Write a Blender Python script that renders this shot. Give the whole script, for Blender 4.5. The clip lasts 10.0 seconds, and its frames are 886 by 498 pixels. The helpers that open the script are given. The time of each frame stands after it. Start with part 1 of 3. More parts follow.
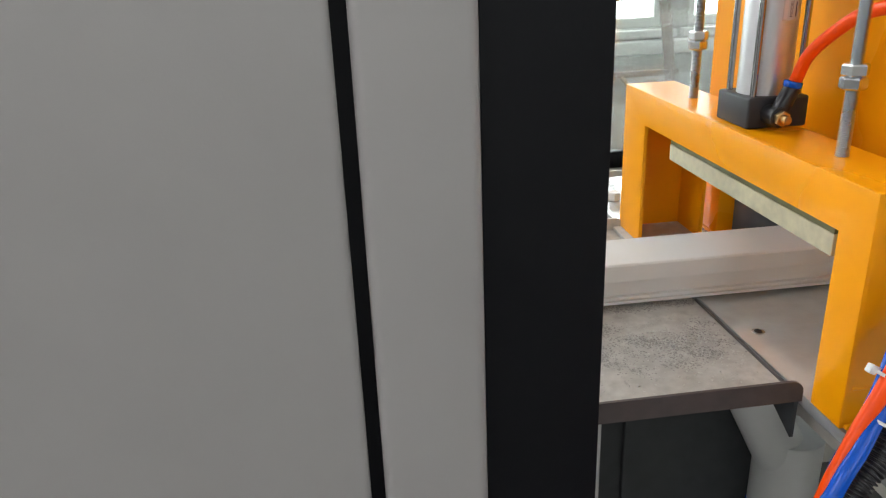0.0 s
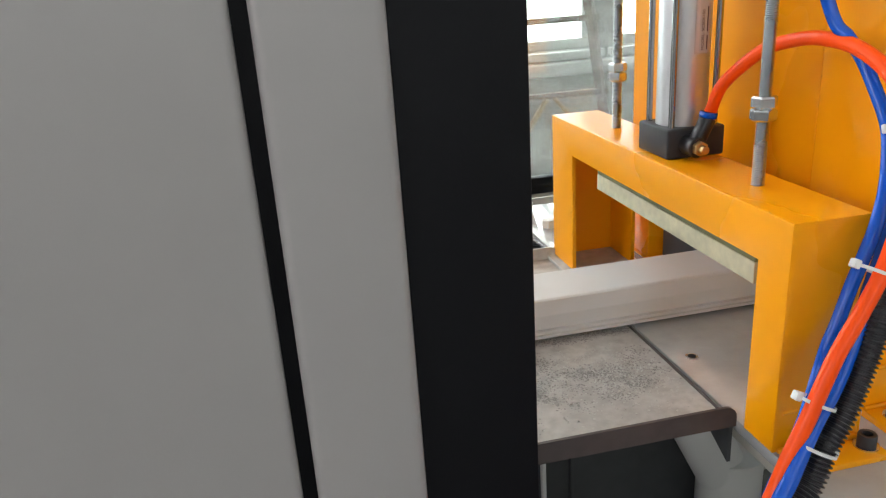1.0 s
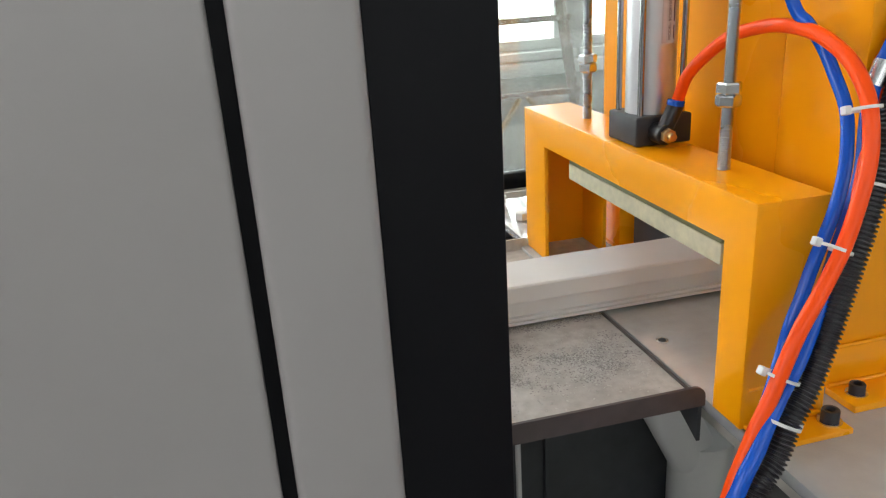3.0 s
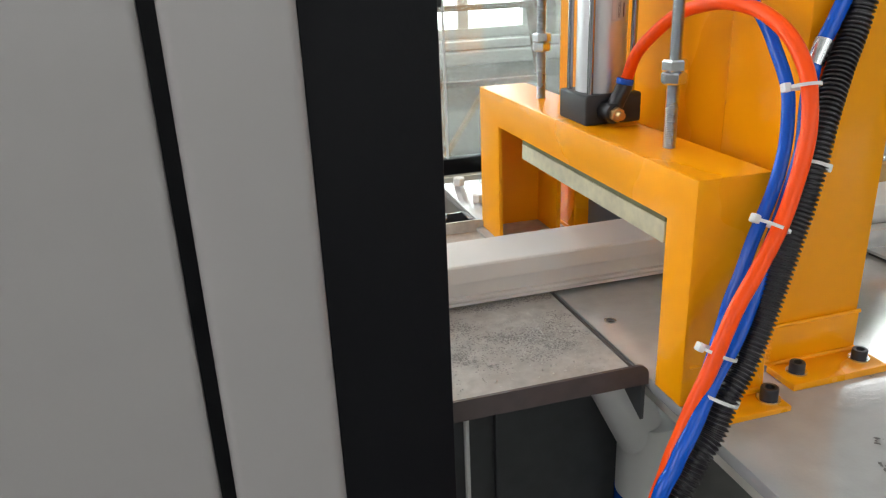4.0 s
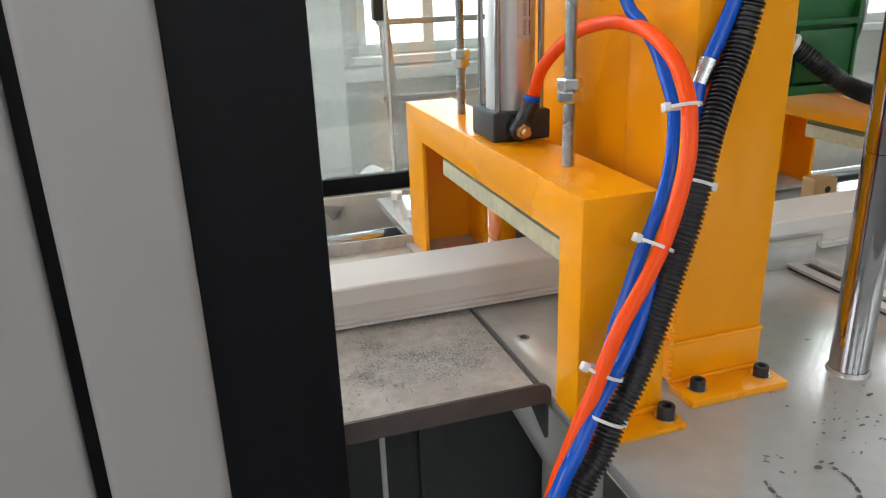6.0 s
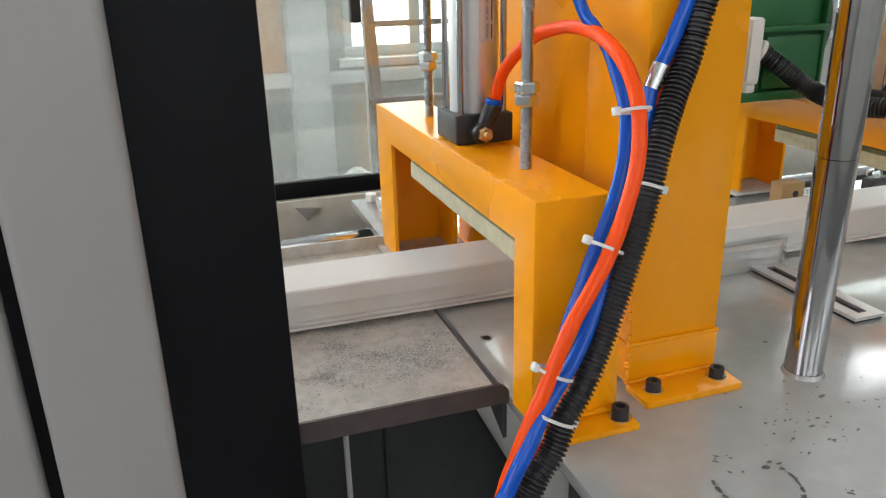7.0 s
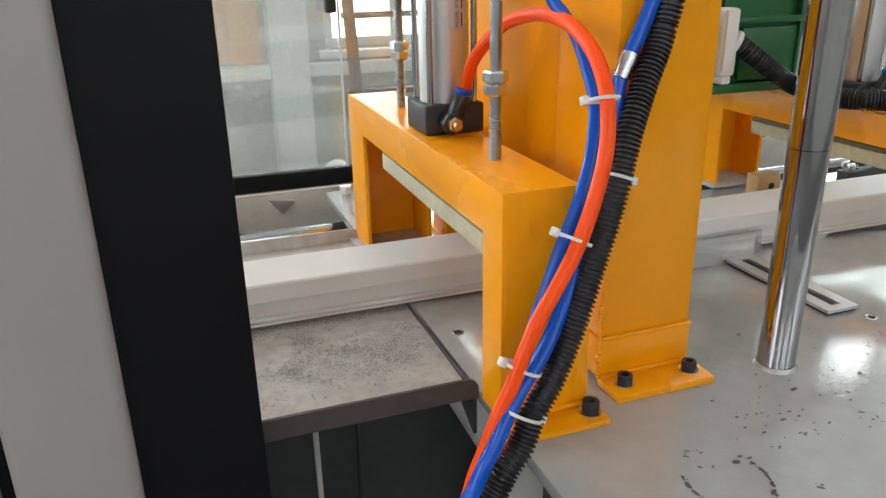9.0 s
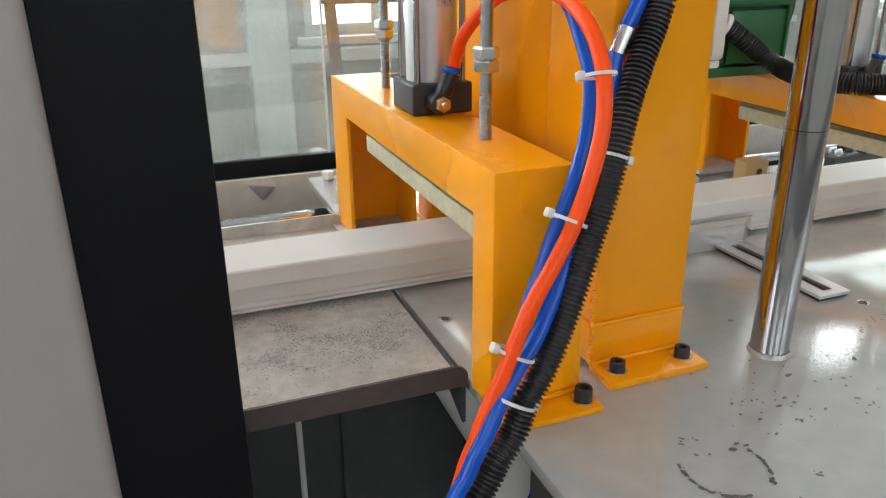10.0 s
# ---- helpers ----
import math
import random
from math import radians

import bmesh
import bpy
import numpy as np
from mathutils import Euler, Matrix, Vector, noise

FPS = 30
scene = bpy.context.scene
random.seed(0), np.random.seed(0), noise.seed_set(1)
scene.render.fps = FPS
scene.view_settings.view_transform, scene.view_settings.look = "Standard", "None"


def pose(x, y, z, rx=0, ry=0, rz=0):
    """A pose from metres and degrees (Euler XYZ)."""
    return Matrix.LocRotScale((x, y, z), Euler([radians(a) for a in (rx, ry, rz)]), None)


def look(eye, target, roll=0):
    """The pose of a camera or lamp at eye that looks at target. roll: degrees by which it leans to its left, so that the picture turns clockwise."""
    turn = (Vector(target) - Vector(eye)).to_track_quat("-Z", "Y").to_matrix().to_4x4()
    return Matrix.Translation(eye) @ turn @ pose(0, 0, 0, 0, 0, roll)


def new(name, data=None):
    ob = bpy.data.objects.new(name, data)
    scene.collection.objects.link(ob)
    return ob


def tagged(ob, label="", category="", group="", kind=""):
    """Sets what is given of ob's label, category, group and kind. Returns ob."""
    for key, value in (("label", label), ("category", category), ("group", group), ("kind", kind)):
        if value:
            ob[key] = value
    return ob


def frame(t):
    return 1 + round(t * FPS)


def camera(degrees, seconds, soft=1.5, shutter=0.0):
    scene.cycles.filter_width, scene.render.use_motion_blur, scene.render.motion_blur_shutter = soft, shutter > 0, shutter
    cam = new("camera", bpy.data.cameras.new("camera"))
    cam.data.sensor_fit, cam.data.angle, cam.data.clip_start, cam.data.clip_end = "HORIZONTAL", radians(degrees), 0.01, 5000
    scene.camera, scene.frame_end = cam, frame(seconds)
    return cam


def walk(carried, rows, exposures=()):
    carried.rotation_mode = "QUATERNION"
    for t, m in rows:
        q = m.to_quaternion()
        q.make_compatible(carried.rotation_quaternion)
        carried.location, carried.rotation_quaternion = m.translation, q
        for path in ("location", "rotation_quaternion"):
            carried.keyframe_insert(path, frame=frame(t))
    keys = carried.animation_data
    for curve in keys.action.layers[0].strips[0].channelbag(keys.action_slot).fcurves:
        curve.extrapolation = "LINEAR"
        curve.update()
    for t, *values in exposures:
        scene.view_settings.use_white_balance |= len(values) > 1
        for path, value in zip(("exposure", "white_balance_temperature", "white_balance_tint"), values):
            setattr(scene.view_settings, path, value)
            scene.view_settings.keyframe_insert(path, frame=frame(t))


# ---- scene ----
cam = camera(60.54, 10.0, soft=1.25)
# seconds, x, y, z, yaw, pitch, roll
ROWS = [
    (0.0, 0.0469, -0.0237, 1.3265, -7.11, -21.49, -2.33),
    (0.5, 0.0482, -0.0099, 1.3287, -9.50, -21.04, -2.91),
    (1.0, 0.0671, -0.0125, 1.3456, -11.47, -20.10, -3.90),
    (1.5, 0.0597, -0.0192, 1.3485, -11.75, -19.52, -4.30),
    (2.0, 0.0625, -0.0197, 1.3495, -11.37, -19.29, -4.92),
    (2.5, 0.0602, -0.0234, 1.3440, -12.12, -19.52, -4.64),
    (4.0, 0.0901, -0.0293, 1.3167, -15.76, -21.05, -2.36),
    (4.5, 0.1093, -0.0266, 1.3199, -16.06, -21.14, -2.67),
    (5.0, 0.1251, -0.0269, 1.3183, -16.37, -20.90, -2.25),
    (5.5, 0.1495, -0.0334, 1.3191, -17.04, -20.52, -2.19),
    (7.0, 0.1978, -0.0612, 1.3203, -18.24, -20.22, -1.35),
    (7.5, 0.2107, -0.0608, 1.3201, -18.95, -20.26, -1.13),
    (8.0, 0.2158, -0.0596, 1.3184, -19.38, -20.32, -1.10),
    (8.5, 0.2131, -0.0563, 1.3175, -19.49, -20.49, -1.02),
    (9.0, 0.2173, -0.0528, 1.3142, -19.52, -20.76, -1.04),
    (9.5, 0.2195, -0.0447, 1.3066, -20.05, -21.18, -0.86),
    (10.0, 0.2168, -0.0306, 1.2985, -21.11, -21.48, -0.45),
]
walk(cam, [(t, pose(x, y, z, 90 + pitch, 0, yaw) @ pose(0, 0, 0, 0, 0, roll)) for t, x, y, z, yaw, pitch, roll in ROWS])

# ---- world, daylight ----
world = bpy.data.worlds.new("sky")
scene.world = world
world.use_nodes = True
wn = world.node_tree
sky = wn.nodes.new("ShaderNodeTexSky")
sky.sky_type, sky.sun_disc = "NISHITA", False
sky.sun_elevation, sky.sun_rotation = radians(48), radians(20)
wn.links.new(sky.outputs[0], wn.nodes["Background"].inputs[0])
wn.nodes["Background"].inputs[1].default_value = 0.10
sun = new("sun", bpy.data.lights.new("sun", "SUN"))
sun.data.energy, sun.data.angle, sun.data.color = 0.8, radians(12), (1, 0.96, 0.9)
sun.matrix_world = look((3, 9, 12), (0, 0, 0))


def daylight(name, size_x, size_y, watts, eye, target, tint=(1.0, 0.955, 1.02)):
    """Sky light that enters by a row of windows."""
    lamp = new(name, bpy.data.lights.new(name, "AREA"))
    lamp.data.shape, lamp.data.size, lamp.data.size_y, lamp.data.energy, lamp.data.color = "RECTANGLE", size_x, size_y, watts, tint
    lamp.matrix_world = look(eye, target)
    return lamp


daylight("north_daylight", 13.8, 4.9, 690, (2.3, 4.80, 3.25), (2.3, 0, 3.25))
scene.view_settings.exposure = -0.08


# ---- materials ----
def material(name, colour, rough=0.5, metal=0.0, dark=None, scale=30.0, amount=0.5, bump=0.0, bump_scale=200.0, coat=0.0, spec=0.5):
    """A surface with grain at two scales, worn towards the colour dark, and a fine relief."""
    m = bpy.data.materials.new(name)
    m.use_nodes = True
    nt = m.node_tree
    b = nt.nodes["Principled BSDF"]
    b.inputs["Roughness"].default_value, b.inputs["Metallic"].default_value = rough, metal
    b.inputs["Coat Roughness"].default_value = 0.06
    b.inputs["Coat Weight"].default_value, b.inputs["Specular IOR Level"].default_value = coat, spec
    dark = dark or tuple(c * 0.8 for c in colour)
    at = nt.nodes.new("ShaderNodeTexCoord").outputs["Object"]
    big, fine = nt.nodes.new("ShaderNodeTexNoise"), nt.nodes.new("ShaderNodeTexNoise")
    for n, s, d in ((big, scale * 0.25, 4), (fine, scale * 3, 6)):
        n.inputs["Scale"].default_value, n.inputs["Detail"].default_value = s, d
        nt.links.new(at, n.inputs["Vector"])
    add = nt.nodes.new("ShaderNodeMath")
    add.operation = "MULTIPLY"
    nt.links.new(big.outputs["Fac"], add.inputs[0])
    nt.links.new(fine.outputs["Fac"], add.inputs[1])
    ramp = nt.nodes.new("ShaderNodeMapRange")
    ramp.inputs["From Min"].default_value, ramp.inputs["From Max"].default_value = 0.12, 0.42
    ramp.inputs["To Min"].default_value, ramp.inputs["To Max"].default_value = amount, 0.0
    nt.links.new(add.outputs[0], ramp.inputs["Value"])
    mix = nt.nodes.new("ShaderNodeMix")
    mix.data_type = "RGBA"
    mix.inputs["A"].default_value, mix.inputs["B"].default_value = (*colour, 1), (*dark, 1)
    nt.links.new(ramp.outputs[0], mix.inputs["Factor"])
    nt.links.new(mix.outputs["Result"], b.inputs["Base Color"])
    rr = nt.nodes.new("ShaderNodeMapRange")
    rr.inputs["To Min"].default_value, rr.inputs["To Max"].default_value = max(rough - 0.07, 0.02), min(rough + 0.1, 1)
    nt.links.new(big.outputs["Fac"], rr.inputs["Value"])
    nt.links.new(rr.outputs[0], b.inputs["Roughness"])
    if bump:
        rel, bn = nt.nodes.new("ShaderNodeTexNoise"), nt.nodes.new("ShaderNodeBump")
        rel.inputs["Scale"].default_value, rel.inputs["Detail"].default_value = bump_scale, 3
        bn.inputs["Strength"].default_value, bn.inputs["Distance"].default_value = bump, 0.002
        nt.links.new(at, rel.inputs["Vector"])
        nt.links.new(rel.outputs["Fac"], bn.inputs["Height"])
        nt.links.new(bn.outputs[0], b.inputs["Normal"])
        nt.links.new(bn.outputs[0], b.inputs["Coat Normal"])
    return m


YELLOW = material("yellow_enamel", (0.95, 0.370, 0.002), 0.27, dark=(0.90, 0.335, 0.002), scale=9, amount=0.18, bump=0.02, bump_scale=150, spec=0.34)
TABLE = material("grey_hammered_paint", (0.41, 0.415, 0.405), 0.09, dark=(0.31, 0.315, 0.305), scale=14, amount=0.55, bump=0.085, bump_scale=270, coat=1.0, spec=1.0)
DUSTY = material("dusty_tray_paint", (0.62, 0.61, 0.58), 0.62, dark=(0.34, 0.33, 0.31), scale=22, amount=0.8, bump=0.2, bump_scale=320)
WHITE_PANEL = material("white_cabinet_paint", (0.362, 0.347, 0.338), 0.36, dark=(0.322, 0.308, 0.300), scale=5, amount=0.4, bump=0.05, bump_scale=260)
BLACK_PANEL = material("black_satin_paint", (0.0055, 0.006, 0.0075), 0.5, dark=(0.008, 0.008, 0.009), scale=40, bump=0.06, bump_scale=300, spec=0.15)
CHROME = material("hard_chrome", (0.46, 0.465, 0.48), 0.09, 1.0, dark=(0.38, 0.38, 0.40), scale=18, amount=0.4)
ZINC = material("zinc_plating", (0.66, 0.69, 0.71), 0.26, 1.0, dark=(0.52, 0.53, 0.52), scale=60, amount=0.6)
ALU = material("anodised_aluminium", (0.66, 0.66, 0.67), 0.36, 0.85, dark=(0.58, 0.58, 0.60), scale=20, amount=0.4)
BLACK_METAL = material("black_anodised_metal", (0.022, 0.023, 0.026), 0.48, 0.1, dark=(0.035, 0.035, 0.04), scale=50, amount=0.5)
BLACK_PLASTIC = material("black_nylon", (0.014, 0.014, 0.015), 0.32, dark=(0.02, 0.02, 0.022), scale=60)
BRASS = material("brass", (0.62, 0.42, 0.20), 0.32, 1.0, dark=(0.42, 0.27, 0.12), scale=80, amount=0.6)
RED_TUBE = material("orange_red_polyurethane", (1.0, 0.088, 0.004), 0.28, dark=(0.97, 0.075, 0.003), scale=8, amount=0.3, spec=0.25)
BLUE_TUBE = material("blue_polyurethane", (0.001, 0.085, 0.52), 0.2, dark=(0.001, 0.07, 0.44), scale=8, amount=0.3, spec=0.4)
TIE_WHITE = material("white_nylon", (0.74, 0.74, 0.72), 0.4, dark=(0.66, 0.66, 0.63))
PVC = material("white_pvc", (0.75, 0.75, 0.74), 0.36, dark=(0.69, 0.69, 0.67), scale=9, amount=0.4)
PAD = material("cream_rubber_board", (0.62, 0.57, 0.38), 0.7, dark=(0.40, 0.38, 0.27), scale=30, amount=0.8, bump=0.3, bump_scale=120)
OLIVE = material("olive_rubber", (0.17, 0.17, 0.075), 0.7, dark=(0.10, 0.10, 0.05), scale=30, amount=0.7)
# dark brown for the near tray's lips, with their shade in the colour
SHADED_LIP = material("shaded_lip_paint", (0.095, 0.074, 0.07), 0.5, dark=(0.055, 0.045, 0.043), scale=25, amount=0.7)
GREEN = material("green_enamel", (0.012, 0.13, 0.035), 0.38, dark=(0.01, 0.10, 0.03), scale=10, amount=0.4, bump=0.06, coat=0.1)
GREY_DARK = material("dark_grey_sheet", (0.06, 0.065, 0.068), 0.5, dark=(0.03, 0.033, 0.035), scale=12, amount=0.6)
CREAM = material("cream_machine_paint", (0.58, 0.56, 0.50), 0.5, dark=(0.42, 0.40, 0.35), scale=10, amount=0.7, bump=0.08)
WALL = material("pale_green_wall", (0.37, 0.37, 0.335), 0.85, dark=(0.30, 0.30, 0.27), scale=3, amount=0.6, bump=0.1, bump_scale=40)
CEILING = material("white_sheet_ceiling", (0.66, 0.67, 0.66), 0.8, dark=(0.58, 0.59, 0.58), scale=2)
FLOOR = material("dark_concrete", (0.20, 0.20, 0.19), 0.75, dark=(0.12, 0.12, 0.115), scale=5, amount=0.8, bump=0.2, bump_scale=60)
FRAME_WHITE = material("white_window_frame", (0.68, 0.69, 0.67), 0.5, dark=(0.58, 0.59, 0.57), scale=8)
WOOD = material("weathered_wood", (0.20, 0.115, 0.07), 0.75, dark=(0.10, 0.055, 0.035), scale=20, amount=0.8, bump=0.3, bump_scale=60)
WOOD_PALE = material("pale_wood", (0.42, 0.27, 0.13), 0.75, dark=(0.42, 0.26, 0.10), scale=16, amount=0.7)
BAG = material("white_woven_plastic", (0.72, 0.72, 0.70), 0.6, dark=(0.56, 0.56, 0.55), scale=14, amount=0.6, bump=0.3, bump_scale=90)
PAPER = material("pale_label", (0.56, 0.50, 0.48), 0.55, dark=(0.50, 0.44, 0.42))
INK = material("label_ink", (0.09, 0.03, 0.035), 0.6)
PINK = material("pale_pink_label_band", (0.66, 0.55, 0.53), 0.6)
STAIN = material("dark_scuff", (0.055, 0.055, 0.054), 0.6, dark=(0.15, 0.15, 0.145), scale=60, amount=0.9)
# saw dust on the tray, and the painted shadow triangle on the rear beam
DUST_SHADE = material("grey_dust_and_shadow", (0.25, 0.245, 0.235), 0.9, dark=(0.36, 0.35, 0.34), scale=60, amount=0.8)
CHIP = material("plastic_shavings", (0.60, 0.60, 0.57), 0.6)


def glass_material():
    m = bpy.data.materials.new("window_glass")
    m.use_nodes = True
    nt = m.node_tree
    nt.nodes.clear()
    out, mix = nt.nodes.new("ShaderNodeOutputMaterial"), nt.nodes.new("ShaderNodeMixShader")
    clear, gloss = nt.nodes.new("ShaderNodeBsdfTransparent"), nt.nodes.new("ShaderNodeBsdfGlossy")
    clear.inputs[0].default_value = (0.90, 0.94, 0.92, 1)
    gloss.inputs["Roughness"].default_value = 0.03
    mix.inputs[0].default_value = 0.05
    nt.links.new(clear.outputs[0], mix.inputs[1])
    nt.links.new(gloss.outputs[0], mix.inputs[2])
    nt.links.new(mix.outputs[0], out.inputs[0])
    return m


GLASS = glass_material()


def dusty_glass():
    """Clear sheet with a thin film of dust that scatters the daylight."""
    m = GLASS.copy()
    m.name = "dusty_glass"
    nt = m.node_tree
    out = next(n for n in nt.nodes if n.type == "OUTPUT_MATERIAL")
    clean = out.inputs[0].links[0].from_socket
    clean.node.inputs[0].default_value = 0.2
    next(n for n in nt.nodes if n.type == "BSDF_GLOSSY").inputs["Roughness"].default_value = 0.07
    film, dust, mix = nt.nodes.new("ShaderNodeBsdfTranslucent"), nt.nodes.new("ShaderNodeTexNoise"), nt.nodes.new("ShaderNodeMixShader")
    film.inputs[0].default_value = (0.8, 0.82, 0.8, 1)
    dust.inputs["Scale"].default_value, dust.inputs["Detail"].default_value = 5, 5
    span = nt.nodes.new("ShaderNodeMapRange")
    span.inputs["To Min"].default_value, span.inputs["To Max"].default_value = 0.0, 0.035
    nt.links.new(dust.outputs["Fac"], span.inputs["Value"])
    nt.links.new(span.outputs[0], mix.inputs[0])
    nt.links.new(clean, mix.inputs[1])
    nt.links.new(film.outputs[0], mix.inputs[2])
    nt.links.new(mix.outputs[0], out.inputs[0])
    return m


DUSTY_GLASS = dusty_glass()


# ---- mesh helpers ----
def finish(bm, crease=32):
    """Rounded shading, broken at edges sharper than the crease."""
    bmesh.ops.recalc_face_normals(bm, faces=bm.faces[:])
    for f in bm.faces:
        f.smooth = True
    for e in bm.edges:
        e.smooth = not (len(e.link_faces) == 2 and e.calc_face_angle(0) > radians(crease))


def part(name, bm, mat, parent=None, label="", crease=32):
    """Links a bmesh as one mesh object, under a thing or a part."""
    finish(bm, crease)
    me = bpy.data.meshes.new(name)
    bm.to_mesh(me)
    bm.free()
    me.materials.append(mat)
    ob = new(name, me)
    if parent:
        ob.parent = parent
        ob.matrix_parent_inverse = parent.matrix_basis.inverted()
    return tagged(ob, label) if label else ob


def thing(name, at, label, category, group="", kind=""):
    """An Empty at a thing's base, for its parts."""
    ob = new(name)
    ob.empty_display_size = 0.02
    ob.matrix_basis = Matrix.Translation(at)
    return tagged(ob, label, category, group, kind)


def box(x0, x1, y0, y1, z0, z1, bevel=0.0, bm=None, seg=2):
    bm = bm or bmesh.new()
    m = Matrix.LocRotScale(((x0 + x1) / 2, (y0 + y1) / 2, (z0 + z1) / 2), None, (x1 - x0, y1 - y0, z1 - z0))
    vs = bmesh.ops.create_cube(bm, size=1, matrix=m)["verts"]
    if bevel:
        es = list({e for v in vs for e in v.link_edges})
        bmesh.ops.bevel(bm, geom=es, offset=bevel, segments=seg, affect="EDGES", profile=0.5)
    return bm


def rod(p0, p1, r, seg=24, bm=None, r1=None, bevel=0.0):
    bm = bm or bmesh.new()
    a, b = Vector(p0), Vector(p1)
    m = Matrix.Translation((a + b) / 2) @ (b - a).to_track_quat("Z", "Y").to_matrix().to_4x4()
    vs = bmesh.ops.create_cone(bm, cap_ends=True, segments=seg, radius1=r, radius2=r if r1 is None else r1, depth=(b - a).length, matrix=m)["verts"]
    if bevel:
        es = [e for e in {e for v in vs for e in v.link_edges} if any(len(f.verts) > 4 for f in e.link_faces)]
        bmesh.ops.bevel(bm, geom=es, offset=bevel, segments=2, affect="EDGES", profile=0.5)
    return bm


def prism(outline, x0, x1, axis="x", bevel=0.0):
    """An outline extruded along an axis: (y, z) along x, (x, z) along y, (x, y) along z."""
    bm = bmesh.new()
    place = {"x": lambda p, s: (s, p[0], p[1]), "y": lambda p, s: (p[0], s, p[1]), "z": lambda p, s: (p[0], p[1], s)}[axis]
    a = [bm.verts.new(place(p, x0)) for p in outline]
    b = [bm.verts.new(place(p, x1)) for p in outline]
    n = len(outline)
    bm.faces.new(a)
    bm.faces.new(b[::-1])
    for i in range(n):
        bm.faces.new((a[i], b[i], b[(i + 1) % n], a[(i + 1) % n]))
    bmesh.ops.recalc_face_normals(bm, faces=bm.faces[:])
    if bevel:
        bmesh.ops.bevel(bm, geom=bm.edges[:], offset=bevel, segments=2, affect="EDGES", profile=0.5)
    return bm


def spline(points, steps=10):
    """Points along a smooth line through the given ones."""
    p = [Vector(q) for q in points]
    p = [2 * p[0] - p[1], *p, 2 * p[-1] - p[-2]]
    out = []
    for i in range(1, len(p) - 2):
        a, b, c, d = p[i - 1:i + 3]
        for k in range(steps):
            t = k / steps
            out.append(0.5 * (2 * b + (c - a) * t + (2 * a - 5 * b + 4 * c - d) * t * t + (3 * b - a - 3 * c + d) * t ** 3))
    return out + [p[-2]]


def sweep(line, radius, seg=14, bm=None):
    """A tube along a line; radius is a number or a function of the length along it."""
    bm = bm or bmesh.new()
    size = radius if callable(radius) else (lambda s: radius)
    up, s, rings = Vector((0.3, 0.5, 0.8)), 0.0, []
    for i, p in enumerate(line):
        d = (line[min(i + 1, len(line) - 1)] - line[max(i - 1, 0)]).normalized()
        u = (up - d * up.dot(d)).normalized()
        v = d.cross(u)
        up = u
        s += (p - line[i - 1]).length if i else 0
        r = size(s)
        rings.append([bm.verts.new(p + r * (math.cos(a) * u + math.sin(a) * v)) for a in (2 * math.pi * k / seg for k in range(seg))])
    for a, b in zip(rings, rings[1:]):
        for k in range(seg):
            bm.faces.new((a[k], a[(k + 1) % seg], b[(k + 1) % seg], b[k]))
    bm.faces.new(rings[0][::-1])
    bm.faces.new(rings[-1])
    return bm


def evenly(line, step):
    """The line cut into even steps."""
    out, left = [line[0]], step
    for a, b in zip(line, line[1:]):
        d, at = (b - a).length, 0.0
        while d - at >= left:
            at += left
            out.append(a.lerp(b, at / d))
            left = step
        left -= d - at
    return out


def bolt(x, y, z, parent, r=0.0085, h=0.013):
    """A black socket-head screw with its washer."""
    bm = rod((x, y, z), (x, y, z + 0.0015), r * 1.35, 20)
    w = part("washer", bm, ZINC, parent)
    bm = bmesh.new()
    rings = [(r, 0.0015), (r, h - 0.001), (r * 0.93, h), (r * 0.55, h), (r * 0.5, h - 0.006)]
    cut = [[bm.verts.new((x + q * math.cos(a), y + q * math.sin(a), z + k)) for a in (2 * math.pi * i / 18 for i in range(18))] for q, k in rings]
    for a, b in zip(cut, cut[1:]):
        for i in range(18):
            bm.faces.new((a[i], a[(i + 1) % 18], b[(i + 1) % 18], b[i]))
    bm.faces.new(cut[-1])
    part("bolt", bm, BLACK_METAL, parent)


# ---- the hall ----
X0, X1, Y0, Y1, TOP = -5.0, 9.6, -4.0, 4.5, 6.2
tagged(part("floor", box(X0, X1, Y0, Y1, -0.1, 0.0), FLOOR), "dark grey concrete workshop floor", "floor", kind="structure")
tagged(part("ceiling", box(X0, X1, Y0, Y1, TOP, TOP + 0.1), CEILING), "white sheet ceiling of the hall", "ceiling", kind="structure")
tagged(part("wall_east", box(X1, X1 + 0.2, Y0, Y1, 0, TOP), WALL), "pale grey-green painted wall", "wall", kind="structure")


def wall_with_windows(name, y0, y1, tiers):
    """A wall with rows of openings right through it."""
    bm, z = bmesh.new(), 0.0
    for (sill, head), spans in tiers:
        edges = [X0 - 0.2, *[e for s in spans for e in s], X1 + 0.2]
        box(X0 - 0.2, X1 + 0.2, y0, y1, z, sill, bm=bm)
        for a, b in zip(edges[::2], edges[1::2]):
            box(a, b, y0, y1, sill, head, bm=bm)
        z = head
    box(X0 - 0.2, X1 + 0.2, y0, y1, z, TOP, bm=bm)
    return tagged(part(name, bm, WALL), "pale grey-green painted wall with rows of windows", "wall", kind="structure")


